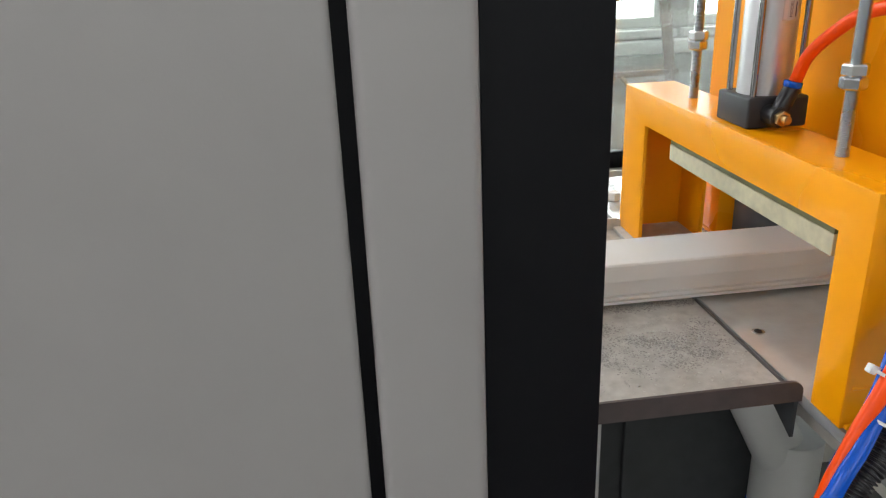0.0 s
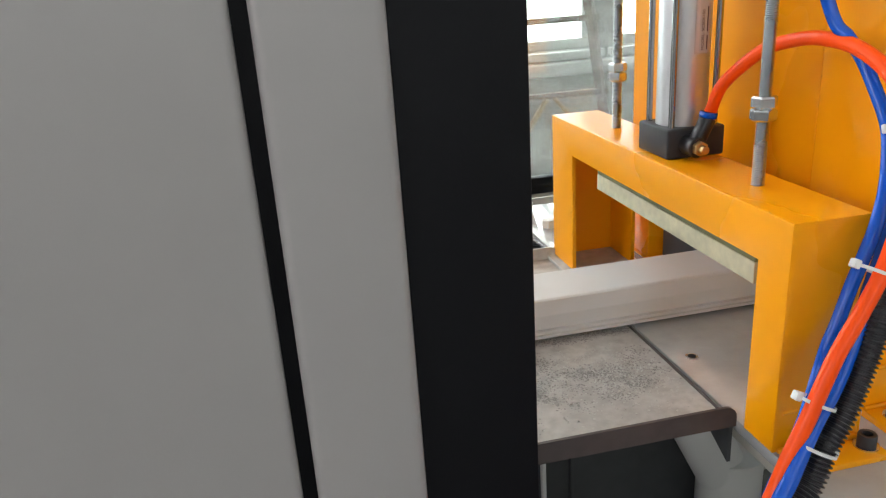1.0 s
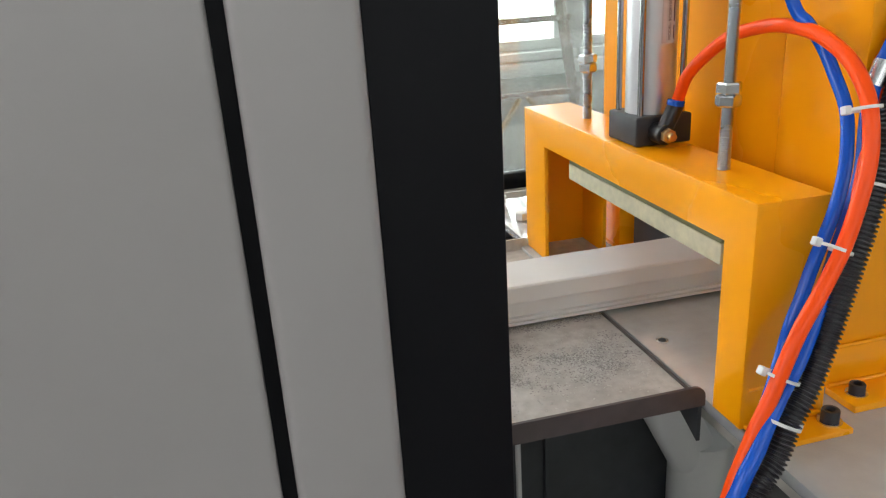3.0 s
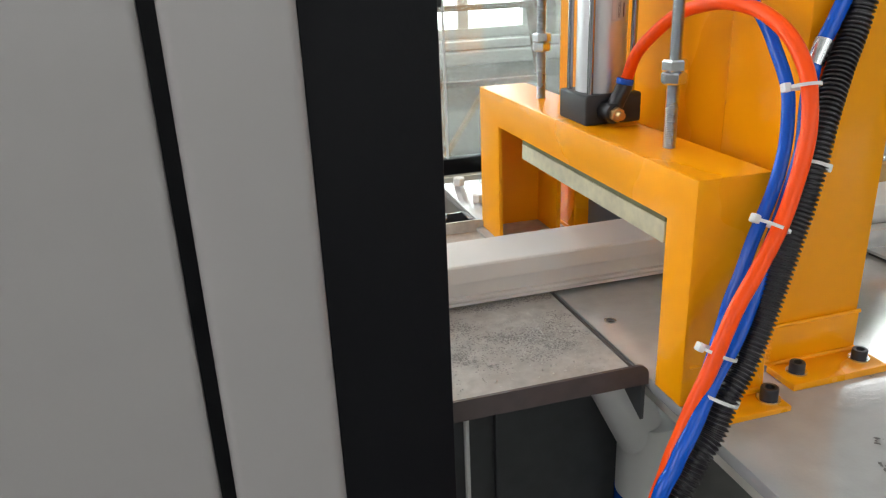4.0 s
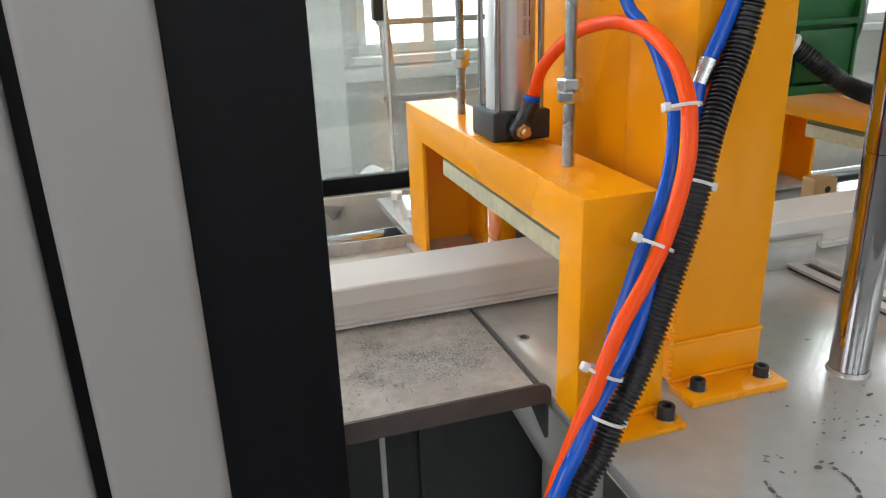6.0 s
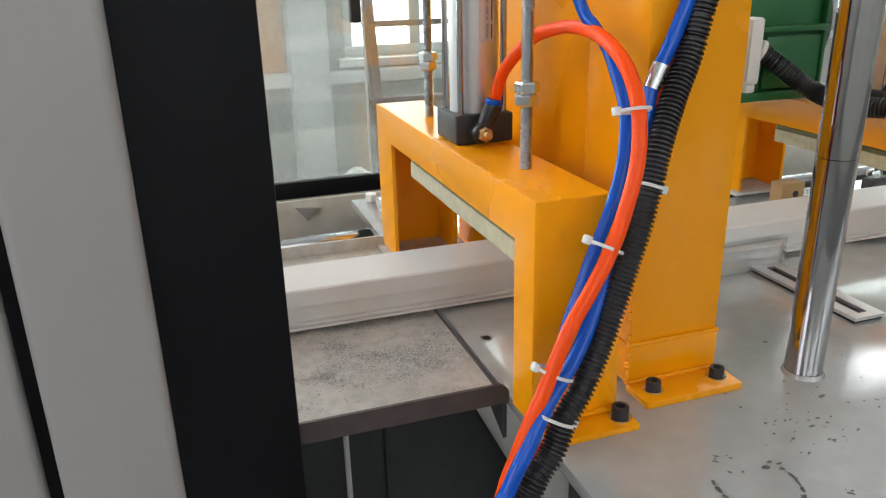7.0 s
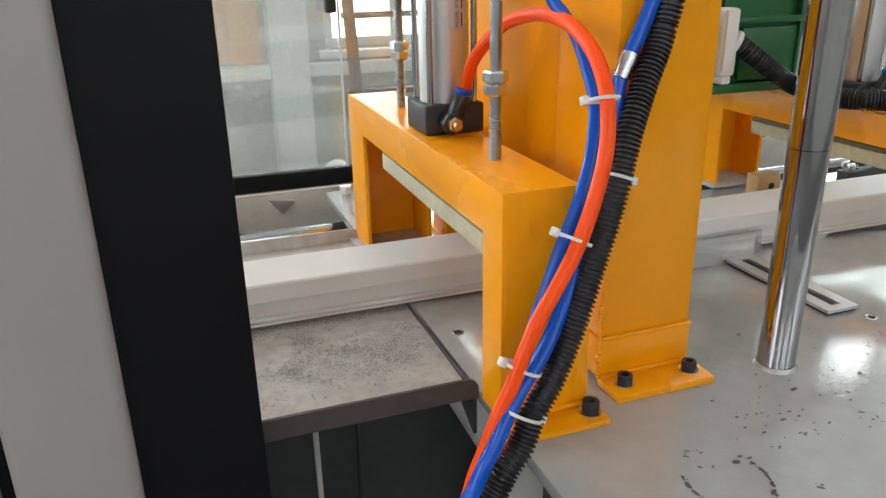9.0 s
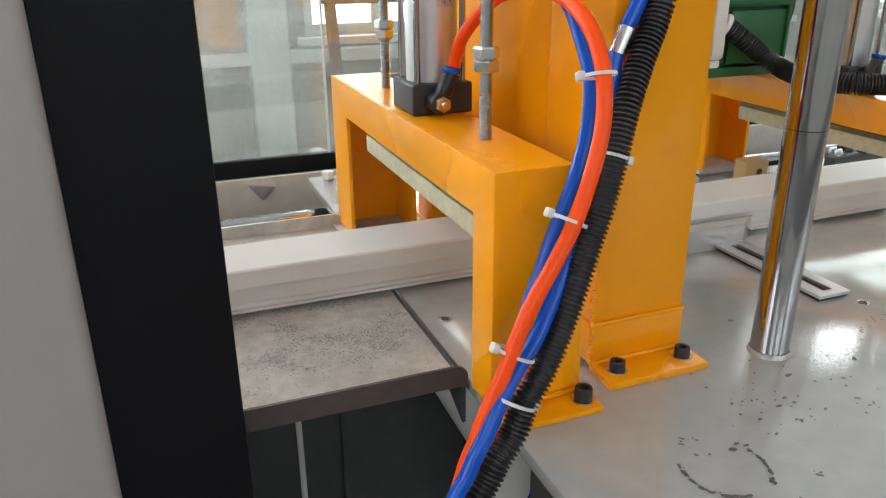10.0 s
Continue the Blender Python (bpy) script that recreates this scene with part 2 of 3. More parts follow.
def window(name, x0, x1, y, z0, z1, inward):
    w = thing(name, (x0, y, z0), "white framed window with bright daylight behind", "window", kind="structure")
    f = 0.06
    for a, b, c, d in ((x0, x1, z0, z0 + f), (x0, x1, z1 - f, z1), (x0, x0 + f, z0 + f, z1 - f), (x1 - f, x1, z0 + f, z1 - f),
                       ((x0 + x1) / 2 - 0.035, (x0 + x1) / 2 + 0.035, z0 + f, z1 - f)):
        part("window_frame", box(a, b, y - 0.03, y + 0.03, c, d, 0.006), FRAME_WHITE, w)
    for a, b in ((x0 + f, (x0 + x1) / 2 - 0.035), ((x0 + x1) / 2 + 0.035, x1 - f)):
        pane = part("pane", box(a, b, y - 0.004, y + 0.004, z0 + f, z1 - f), GLASS, w)
        pane.visible_shadow = False
    part("window_sill", box(x0 - 0.05, x1 + 0.05, min(y, y + inward), max(y, y + inward), z0 - 0.05, z0 - 0.003, 0.008), FRAME_WHITE, w)


NORTH = [(-4.3, -2.6), (-2.1, -0.4), (1.12, 2.02), (2.16, 3.6), (3.9, 4.7), (4.9, 7.0), (7.4, 9.0)]
HIGH_NORTH = [(-4.3, -2.6), (-2.1, -0.4), (1.12, 2.02), (5.0, 6.6), (7.6, 9.0)]
SOUTH = [(-3.6, -1.6), (-0.8, 1.2), (2.0, 4.0), (4.8, 6.8)]
LOW, HIGH, BACK = (0.84, 3.1), (3.5, 5.9), (1.9, 4.3)
wall_with_windows("wall_north", Y1, Y1 + 0.14, ((LOW, NORTH), (HIGH, HIGH_NORTH)))
wall_with_windows("wall_south", Y0 - 0.24, Y0, ((BACK, SOUTH),))
panes = [(a, b, Y1 + 0.08, *tier, -0.14) for tier, spans in ((LOW, NORTH), (HIGH, HIGH_NORTH)) for a, b in spans] + [(a, b, Y0 - 0.12, *BACK, 0.2) for a, b in SOUTH]
for i, spec in enumerate(panes):
    window("window_%d" % (i + 1), *spec)
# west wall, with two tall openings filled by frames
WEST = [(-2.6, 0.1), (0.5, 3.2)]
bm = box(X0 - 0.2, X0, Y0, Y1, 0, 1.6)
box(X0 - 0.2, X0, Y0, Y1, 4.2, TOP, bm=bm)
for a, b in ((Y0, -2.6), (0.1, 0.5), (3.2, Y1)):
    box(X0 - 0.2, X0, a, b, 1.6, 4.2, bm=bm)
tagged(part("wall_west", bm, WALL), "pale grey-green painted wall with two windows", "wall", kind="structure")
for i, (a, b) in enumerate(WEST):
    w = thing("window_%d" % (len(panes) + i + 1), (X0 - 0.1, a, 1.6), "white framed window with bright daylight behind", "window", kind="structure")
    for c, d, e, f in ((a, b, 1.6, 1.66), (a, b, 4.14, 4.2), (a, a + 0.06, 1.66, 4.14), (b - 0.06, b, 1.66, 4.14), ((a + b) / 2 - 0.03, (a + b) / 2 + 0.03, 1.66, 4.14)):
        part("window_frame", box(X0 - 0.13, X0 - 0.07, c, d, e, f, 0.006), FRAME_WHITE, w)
tagged(part("ledge", box(0.2, 4.0, Y1 - 0.10, Y1, 0.70, 0.775, 0.01), FRAME_WHITE), "white painted ledge along the wall below the window", "ledge", kind="structure")
tagged(part("wall_pilaster", box(0.78, 1.0, Y1 - 0.14, Y1, 0, 4.6, 0.01), FRAME_WHITE), "white painted pilaster beside the window", "pilaster", kind="structure")


def overcast(strength):
    """A glowing bank of overcast sky, uneven like cloud."""
    m = bpy.data.materials.new("overcast_sky")
    m.use_nodes = True
    nt = m.node_tree
    nt.nodes.clear()
    out, glow, cloud, span = (nt.nodes.new(k) for k in ("ShaderNodeOutputMaterial", "ShaderNodeEmission", "ShaderNodeTexNoise", "ShaderNodeMapRange"))
    glow.inputs[0].default_value = (1.0, 0.958, 1.01, 1)
    cloud.inputs["Scale"].default_value = 0.6
    span.inputs["To Min"].default_value, span.inputs["To Max"].default_value = strength * 0.75, strength * 1.25
    nt.links.new(nt.nodes.new("ShaderNodeTexCoord").outputs["Object"], cloud.inputs["Vector"])
    nt.links.new(cloud.outputs["Fac"], span.inputs["Value"])
    nt.links.new(span.outputs[0], glow.inputs[1])
    nt.links.new(glow.outputs[0], out.inputs[0])
    return m


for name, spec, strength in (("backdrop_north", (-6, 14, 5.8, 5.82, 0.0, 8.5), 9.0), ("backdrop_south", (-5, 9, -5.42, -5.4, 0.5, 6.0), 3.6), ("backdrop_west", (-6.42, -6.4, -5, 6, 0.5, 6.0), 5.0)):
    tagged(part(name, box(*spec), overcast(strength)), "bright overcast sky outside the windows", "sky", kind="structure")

# ---- enclosure post and door beside the camera ----
PX, PY = 0.256, 0.545
post = thing("enclosure_post", (PX - 0.1, PY, 0), "white and black painted sheet-metal post of the machine enclosure", "post")
part("black_strip", box(PX - 0.105, PX, PY, PY + 0.022, 0.0, 2.1, 0.0015), BLACK_PANEL, post, "satin black strip")
part("white_strip", box(PX - 0.200, PX - 0.105, PY - 0.008, PY + 0.022, 0.0, 2.1, 0.009, seg=4), WHITE_PANEL, post, "off-white painted strip with rounded edges")
door = thing("enclosure_door", (PX - 0.7, PY, 0), "off-white painted sheet-metal enclosure door, closed", "door")
part("door_leaf", box(PX - 1.1, PX - 0.213, PY - 0.004, PY + 0.02, 0.0, 2.1, 0.006, seg=3), WHITE_PANEL, door)
part("seal", box(PX - 0.2129, PX - 0.2001, PY + 0.012, PY + 0.02, 0.0, 2.1), BLACK_PANEL, door, "black rubber seal")

# ---- saw table ----
T = 0.9
table = thing("saw_table", (0.9, 0.7, 0), "light grey hammered-paint steel machine table, chipped", "table")
part("table_top", prism([(0.477, 0.1), (2.2, 0.1), (2.2, 1.085), (0.74, 1.085), (0.74, 1.355), (0.477, 1.355)], T - 0.014, T, "z", 0.0015), TABLE, table)
part("apron", box(0.50, 0.508, 0.13, 1.06, T - 0.05, T - 0.014, 0.002), CREAM, table)
part("apron", box(0.508, 2.18, 0.13, 0.138, T - 0.11, T - 0.014, 0.002), CREAM, table)
for x, y in ((0.70, 0.14), (0.70, 1.02), (2.1, 0.14), (2.1, 1.02)):
    part("leg", box(x, x + 0.06, y, y + 0.06, 0.0, T - 0.014, 0.003), CREAM, table)
for x, y in ((0.503, 0.706), (0.985, 0.557), (0.57, 1.06), (0.99, 0.735)):
    part("screw_hole", rod((x, y, T + 0.0002), (x, y, T + 0.001), 0.0048, 16), BLACK_METAL, table)
    part("countersink", rod((x, y, T), (x, y, T + 0.0006), 0.0075, 20), ZINC, table)
plate = thing("slotted_plate", (0.975, 0.66, T), "thin bare steel adjusting plate with a slot", "plate")
sx0, sx1, sy0, sy1 = 0.937, 0.985, 0.577, 0.765
bm = box(sx0, sx0 + 0.017, sy0, sy1, T + 0.001, T + 0.005)
box(sx1 - 0.017, sx1, sy0, sy1, T + 0.001, T + 0.005, bm=bm)
for a, b in ((sy0, sy0 + 0.012), (sy0 + 0.08, sy0 + 0.11), (sy1 - 0.012, sy1)):
    box(sx0 + 0.017, sx1 - 0.017, a, b, T + 0.001, T + 0.005, bm=bm)
bmesh.ops.translate(bm, vec=(0, 0, 0.003), verts=bm.verts[:])
part("plate_body", bm, ALU, plate)
part("spacer", box(sx0 + 0.002, sx1 - 0.002, sy0 + 0.003, sy1 - 0.003, T, T + 0.0038), BLACK_METAL, plate, "dark rubber spacer")


def scuffs():
    """Chips and scuffs in the paint, among them a broken ring."""
    rng = random.Random(5)
    bm = bmesh.new()

    def fleck(x, y, r, long=1.0, turn=0.0):
        n, lift = rng.randint(5, 8), T + 0.0002 + 0.000002 * len(bm.faces)
        ring = []
        for k in range(n):
            a = 2 * math.pi * k / n
            q = r * rng.uniform(0.5, 1.1)
            u, v = q * math.cos(a) * long, q * math.sin(a)
            ring.append(bm.verts.new((x + u * math.cos(turn) - v * math.sin(turn), y + u * math.sin(turn) + v * math.cos(turn), lift)))
        bm.faces.new(ring)

    for _ in range(26):
        x, y = rng.uniform(0.56, 1.2), rng.uniform(0.28, 0.6)
        for _ in range(rng.randint(2, 7)):
            fleck(x + rng.gauss(0, 0.006), y + rng.gauss(0, 0.003), rng.uniform(0.0005, 0.0022), rng.uniform(1, 2.4), rng.uniform(0, 3))
    for _ in range(45):
        fleck(rng.gauss(0.72, 0.05), rng.gauss(0.43, 0.03), rng.uniform(0.0005, 0.002), rng.uniform(1, 2.4), rng.uniform(-0.6, 0.8))
    for _ in range(55):
        fleck(rng.uniform(0.62, 1.25), rng.uniform(0.25, 0.62), rng.uniform(0.0008, 0.0032), rng.uniform(1, 2.0), rng.uniform(-0.6, 0.8))
    for _ in range(60):
        fleck(rng.gauss(0.735, 0.012), rng.gauss(0.545, 0.012), rng.uniform(0.0003, 0.0009))
    for k in range(90):
        a = radians(rng.uniform(150, 262) if k % 3 else rng.uniform(305, 382))
        fleck(0.617 + 0.036 * math.cos(a) + rng.gauss(0, 0.0008), 0.366 + 0.036 * math.sin(a) + rng.gauss(0, 0.0008), rng.uniform(0.0007, 0.0024), 1.7, a + 1.57)
    return bm


part("paint_wear", scuffs(), STAIN, table, "dark chips and scuffs in the paint")["kind"] = "stuff"

# ---- chip trays on both sides of the profile ----
def tray(y0, y1, lip_at, name_label):
    t = thing("chip_tray", (0.2, (y0 + y1) / 2, T), name_label, "tray")
    part("tray_floor", box(-0.5, 0.4695, y0, y1, T - 0.004, T, 0.0008), DUSTY, t, "dusty tray floor with plastic shavings")
    a, b = (lip_at - 0.0035, lip_at) if lip_at < 0.8 else (lip_at, lip_at + 0.0035)
    n, rr, x1 = 5, 0.012, 0.474
    arc = [(x1 - rr + rr * math.sin(math.pi / 2 * k / n), T + 0.019 - rr + rr * math.cos(math.pi / 2 * k / n)) for k in range(n + 1)]
    # the near lip's shaded face is painted dark, the far lip keeps the tray paint
    part("lip", prism([(-0.5, T - 0.004), (-0.5, T + 0.019), *arc, (x1, T - 0.004)], a, b, "y"), SHADED_LIP if lip_at < 0.8 else DUSTY, t, "folded lip, near one coloured darker for shade")
    return t


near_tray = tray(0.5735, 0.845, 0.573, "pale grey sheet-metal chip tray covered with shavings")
# the shadow line of the joint is put into this lip's dark colour
part("side_lip", box(0.4695, 0.4715, 0.5735, 0.80, T - 0.004, T + 0.003, 0.0006), SHADED_LIP, near_tray)
part("gusset", prism([(0.575, T - 0.006), (0.575, T - 0.05), (0.66, T - 0.006)], 0.470, 0.474, "x"), GREY_DARK, near_tray, "dark triangular gusset")
far_tray = tray(0.90, 1.07, 1.07, "pale grey sheet-metal chip tray behind the profile")


def shavings():
    rng = random.Random(9)
    bm = bmesh.new()
    for _ in range(900):
        x, y = rng.gauss(0.40, 0.045), rng.gauss(0.70, 0.035)
        if rng.random() < 0.35:
            x, y = rng.uniform(0.1, 0.46), rng.uniform(0.59, 0.79)
        if not (0.0 < x < 0.46 and 0.58 < y < 0.79):
            continue
        r, h, a = rng.uniform(0.0007, 0.0022), rng.uniform(0.0003, 0.002), rng.uniform(0, 3.1)
        c, s = math.cos(a) * r, math.sin(a) * r
        v = [bm.verts.new(p) for p in ((x + c, y + s, T + 0.0004), (x - s, y + c, T + 0.0004), (x - c, y - s, T + 0.0004), (x, y, T + 0.0004 + h))]
        for f in ((0, 1, 3), (1, 2, 3), (2, 0, 3)):
            bm.faces.new([v[k] for k in f])
    return bm


tagged(part("plastic_shavings", shavings(), CHIP), "loose white plastic shavings on the tray", "shavings", kind="stuff")


def dust_clumps():
    rng = random.Random(21)
    bm = bmesh.new()
    spots = [(rng.uniform(0.30, 0.455), rng.uniform(0.64, 0.775)) for _ in range(16)] + [(0.36 + 0.06 * math.sin(k * 0.5), 0.69 + 0.025 * math.cos(k * 0.9)) for k in range(14)] + [(rng.uniform(0.05, 0.46), rng.uniform(0.79, 0.802)) for _ in range(30)] + [(rng.uniform(0.0, 0.3), rng.uniform(0.6, 0.78)) for _ in range(10)]
    for x, y in spots:
        for _ in range(70):
            px, py = x + rng.gauss(0, 0.010), y + rng.gauss(0, 0.006)
            if not (px < 0.467 and 0.58 < py < 0.804):
                continue
            r = rng.uniform(0.0004, 0.0015)
            n, o, lift = rng.randint(4, 6), rng.uniform(0, 3), T + rng.uniform(0.0002, 0.0016)
            bm.faces.new([bm.verts.new((px + r * rng.uniform(0.6, 1.2) * math.cos(o + 6.283 * k / n), py + r * rng.uniform(0.6, 1.2) * math.sin(o + 6.283 * k / n), lift)) for k in range(n)])
    return bm


tagged(part("saw_dust", dust_clumps(), DUST_SHADE), "clumps of grey saw dust on the tray", "saw dust", kind="stuff")

# ---- extruded profile ----
profile = thing("pvc_profile", (0.5, 0.83, T), "long white extruded plastic profile running through the saw", "profile")
PROFILE_X = (-1.6, 2.6)
part("profile_body", prism([(0.8135, 0.9045), (0.8135, 0.9150), (0.8040, 0.9155), (0.8000, 0.9362), (0.7945, 0.9380), (0.7930, 0.9590), (0.7950, 0.9612), (0.8500, 0.9720), (0.8540, 0.9690), (0.8540, 0.9045)], *PROFILE_X, "x"),
     PVC, profile, crease=6)
part("base_flange", prism([(0.8000, 0.9045), (0.8000, 0.9080), (0.8030, 0.9088), (0.8030, 0.9100), (0.7995, 0.9106), (0.7995, 0.9140), (0.8050, 0.9150), (0.8132, 0.9150), (0.8132, 0.9045)], *PROFILE_X, "x"),
     PVC, profile, "grooved base flange", 6)

# ---- clamp frames ----
def clamp_frame(x, label, zt=1.130, dy=0.0):
    """An arch of welded steel: a box beam on two channel legs with bolted feet."""
    g = thing("clamping_gantry", (x, 0.8 + dy, T), label, "gantry", "clamping gantries of the saw")
    y0, y1, ya, yb, zf, zu, w = 0.508 + dy, 1.075 + dy, 0.552 + dy, 0.996 + dy, T + 0.006, zt - 0.047, 0.075
    arch = prism([(y0, zf), (y0, zt), (y1, zt), (y1, zf), (yb, zf), (yb, zu), (ya, zu), (ya, zf)], x, x + 0.006, "x")
    rim = [e for e in arch.edges if all(abs(v.co.x - x) < 1e-6 for v in e.verts)]
    bmesh.ops.bevel(arch, geom=rim, offset=0.0013, segments=2, affect="EDGES", profile=0.5)
    part("side_plate", arch, YELLOW, g)
    part("beam_and_leg", prism([(y0, zf), (y0, zt), (y1, zt), (y1, zu), (ya, zu), (ya, zf)], x + 0.006, x + w, "x"), YELLOW, g)
    part("far_leg", prism([(x + 0.006, y1 - 0.006), (x + w + 0.02, y1 - 0.006), (x + w + 0.02, yb), (x + w + 0.026, yb), (x + w + 0.026, y1), (x + 0.006, y1)], zf, zu - 0.0002, "z"), YELLOW, g)
    part("gusset", prism([(x + w, zf), (x + w + 0.019, zf), (x + w + 0.016, 1.0), (x + w, zu - 0.008)], y0 + 0.0005, y0 + 0.03, "y", 0.001), YELLOW, g)
    part("foot", box(x + 0.008, x + 0.100, y0 - 0.034, y0 - 0.0005, T, T + 0.006, 0.001), YELLOW, g)
    part("foot", box(x - 0.012, x + 0.110, yb - 0.011, y1 + 0.008, T, T + 0.0055, 0.001), DUSTY, g, "dusty foot plate")
    part("weld", box(x + 0.004, x + 0.088, y0 - 0.005, y0, T + 0.006, T + 0.011, 0.0018), YELLOW, g)
    part("weld", rod((x + 0.007, y0, T + 0.047), (x + 0.074, y0, T + 0.047), 0.0016, 10), YELLOW, g)
    bolt(x + 0.088, y0 - 0.016, T + 0.006, g)
    bolt(x + 0.02, y0 - 0.016, T + 0.006, g)
    return g


G1, G2, Z2, DY2 = 0.470, 1.180, 1.097, 0.10
clamp_frame(G1, "glossy yellow painted steel clamping gantry bolted to the table")
clamp_frame(G2, "glossy yellow painted steel clamping gantry behind the chrome shaft", Z2, DY2)


def thread(x, y, z0, z1, r, bm=None):
    """A threaded bar."""
    bm = bm or bmesh.new()
    n, seg, pitch = int((z1 - z0) / 0.00175), 14, 0.00175
    rings = []
    for i in range(2 * n + 1):
        q = r if i % 2 == 0 else r * 0.74
        z = z0 + i * pitch / 2
        rings.append([bm.verts.new((x + q * math.cos(2 * math.pi * k / seg), y + q * math.sin(2 * math.pi * k / seg), z + pitch * k / seg * 0.5)) for k in range(seg)])
    for a, b in zip(rings, rings[1:]):
        for k in range(seg):
            bm.faces.new((a[k], a[(k + 1) % seg], b[(k + 1) % seg], b[k]))
    bm.faces.new(rings[0][::-1])
    bm.faces.new(rings[-1])
    return bm


def hex_nut(x, y, z, h, flat, turn=0.3):
    r = flat / math.sqrt(3)
    bm = bmesh.new()
    prof = [(0.86 * r, 0), (r, 0.0018), (r, h - 0.0018), (0.86 * r, h)]
    rings = [[bm.verts.new((x + q * math.cos(turn + math.pi / 3 * k), y + q * math.sin(turn + math.pi / 3 * k), z + u)) for k in range(6)] for q, u in prof]
    for a, b in zip(rings, rings[1:]):
        for k in range(6):
            bm.faces.new((a[k], a[(k + 1) % 6], b[(k + 1) % 6], b[k]))
    bm.faces.new(rings[0][::-1])
    bm.faces.new(rings[-1])
    return bm


def clamp(x, label, zt=1.130, dy=0.0, bars=(0.622, 0.941)):
    """The raised pressing plate with its board and two guide bars."""
    c = thing("clamp_plate", (x + 0.04, 0.75 + dy, zt - 0.08), label, "clamp", "clamp plates of the saw")
    part("steel_plate", box(x + 0.014, x + 0.066, 0.585 + dy, 0.915 + dy, zt - 0.058, zt - 0.0475, 0.001), YELLOW, c)
    part("pressing_board", box(x + 0.010, x + 0.070, 0.570 + dy, 0.930 + dy, zt - 0.080, zt - 0.0583, 0.0015), PAD, c, "worn cream pressing board")
    part("board_backing", box(x + 0.0105, x + 0.0695, 0.5705 + dy, 0.9295 + dy, zt - 0.0582, zt - 0.0505, 0.001), OLIVE, c, "olive-green rubber backing")
    for y in bars:
        b = part("guide_bar", thread(x + 0.043, y, zt - 0.0474, zt + 0.49, 0.0066), ZINC, c, "zinc-plated threaded bar")
        part("nut", hex_nut(x + 0.043, y, zt + 0.063, 0.0115, 0.0215), ZINC, b)
        part("nut", hex_nut(x + 0.043, y, zt + 0.075, 0.0115, 0.0215, 0.75), ZINC, b)
    return c


clamp(G1, "raised yellow clamp plate with cream board on threaded bars")
clamp(G2, "raised yellow clamp plate with cream board, second clamp", Z2, DY2, (0.722,))


def cylinder(cx, cy, z, label):
    """A pneumatic tie-rod cylinder standing on a beam."""
    c = thing("pneumatic_cylinder", (cx, cy, z), label, "cylinder", "pneumatic cylinders")
    h = 0.0352
    part("end_cap", box(cx - h, cx + h, cy - h, cy + h, z, z + 0.034, 0.0028, seg=3), BLACK_METAL, c, "black anodised end cap")
    part("barrel", rod((cx, cy, z + 0.034), (cx, cy, z + 0.40), 0.0285, 48), ALU, c, "silver aluminium barrel")
    part("end_cap", box(cx - h, cx + h, cy - h, cy + h, z + 0.40, z + 0.434, 0.005, seg=3), BLACK_METAL, c, "black anodised end cap")
    for sx in (-1, 1):
        for sy in (-1, 1):
            part("tie_rod", rod((cx + sx * 0.0262, cy + sy * 0.0262, z + 0.034), (cx + sx * 0.0262, cy + sy * 0.0262, z + 0.40), 0.0036, 14), CHROME, c)
    # air fitting on the front of the lower cap
    e = part("elbow_fitting", rod((cx - 0.010, cy - h - 0.012, z + 0.014), (cx + 0.005, cy - h - 0.014, z + 0.047), 0.0092, 20, bevel=0.001), BLACK_PLASTIC, c, "black push-in elbow")
    part("fitting_ring", rod((cx - 0.010, cy - h + 0.0005, z + 0.016), (cx - 0.010, cy - h - 0.022, z + 0.016), 0.0115, 20, bevel=0.0015), BLACK_PLASTIC, e)
    part("brass_nut", rod((cx - 0.010, cy - h - 0.022, z + 0.016), (cx - 0.010, cy - h - 0.029, z + 0.016), 0.0085, 6, bevel=0.0006), BRASS, e, "brass hexagon nut")
    part("brass_screw", rod((cx - 0.010, cy - h - 0.029, z + 0.016), (cx - 0.010, cy - h - 0.037, z + 0.016), 0.0048, 16, bevel=0.0008), BRASS, e, "brass screw end")
    part("release_collar", rod((cx + 0.004, cy - h - 0.0139, z + 0.0465), (cx + 0.0052, cy - h - 0.0142, z + 0.053), 0.0098, 20, bevel=0.0012), BLUE_TUBE, e, "blue release collar")
    return c


CX, CY = 0.5185, 0.782
cyl = cylinder(CX, CY, 1.13, "silver pneumatic cylinder with black cap on the yellow beam")
cylinder(1.236, 0.862, Z2, "silver pneumatic cylinder with black cap on the second beam")


def curved_sheet(cx, cy, r, a0, a1, z0, z1, n=10):
    bm = bmesh.new()
    cols = [[bm.verts.new((cx + q * math.cos(radians(a0 + (a1 - a0) * i / n)), cy + q * math.sin(radians(a0 + (a1 - a0) * i / n)), z)) for q, z in ((r, z0), (r, z1), (r + 0.0003, z1), (r + 0.0003, z0))] for i in range(n + 1)]
    for a, b in zip(cols, cols[1:]):
        for k in range(4):
            bm.faces.new((a[k], b[k], b[(k + 1) % 4], a[(k + 1) % 4]))
    bm.faces.new(cols[0])
    bm.faces.new(cols[-1][::-1])
    return bm


sticker = part("label", curved_sheet(CX, CY, 0.0287, -98, -58, 1.243, 1.302), PAPER, cyl, "white paper rating label")
part("label_band", curved_sheet(CX, CY, 0.0291, -96, -88, 1.245, 1.300, 4), PINK, sticker)


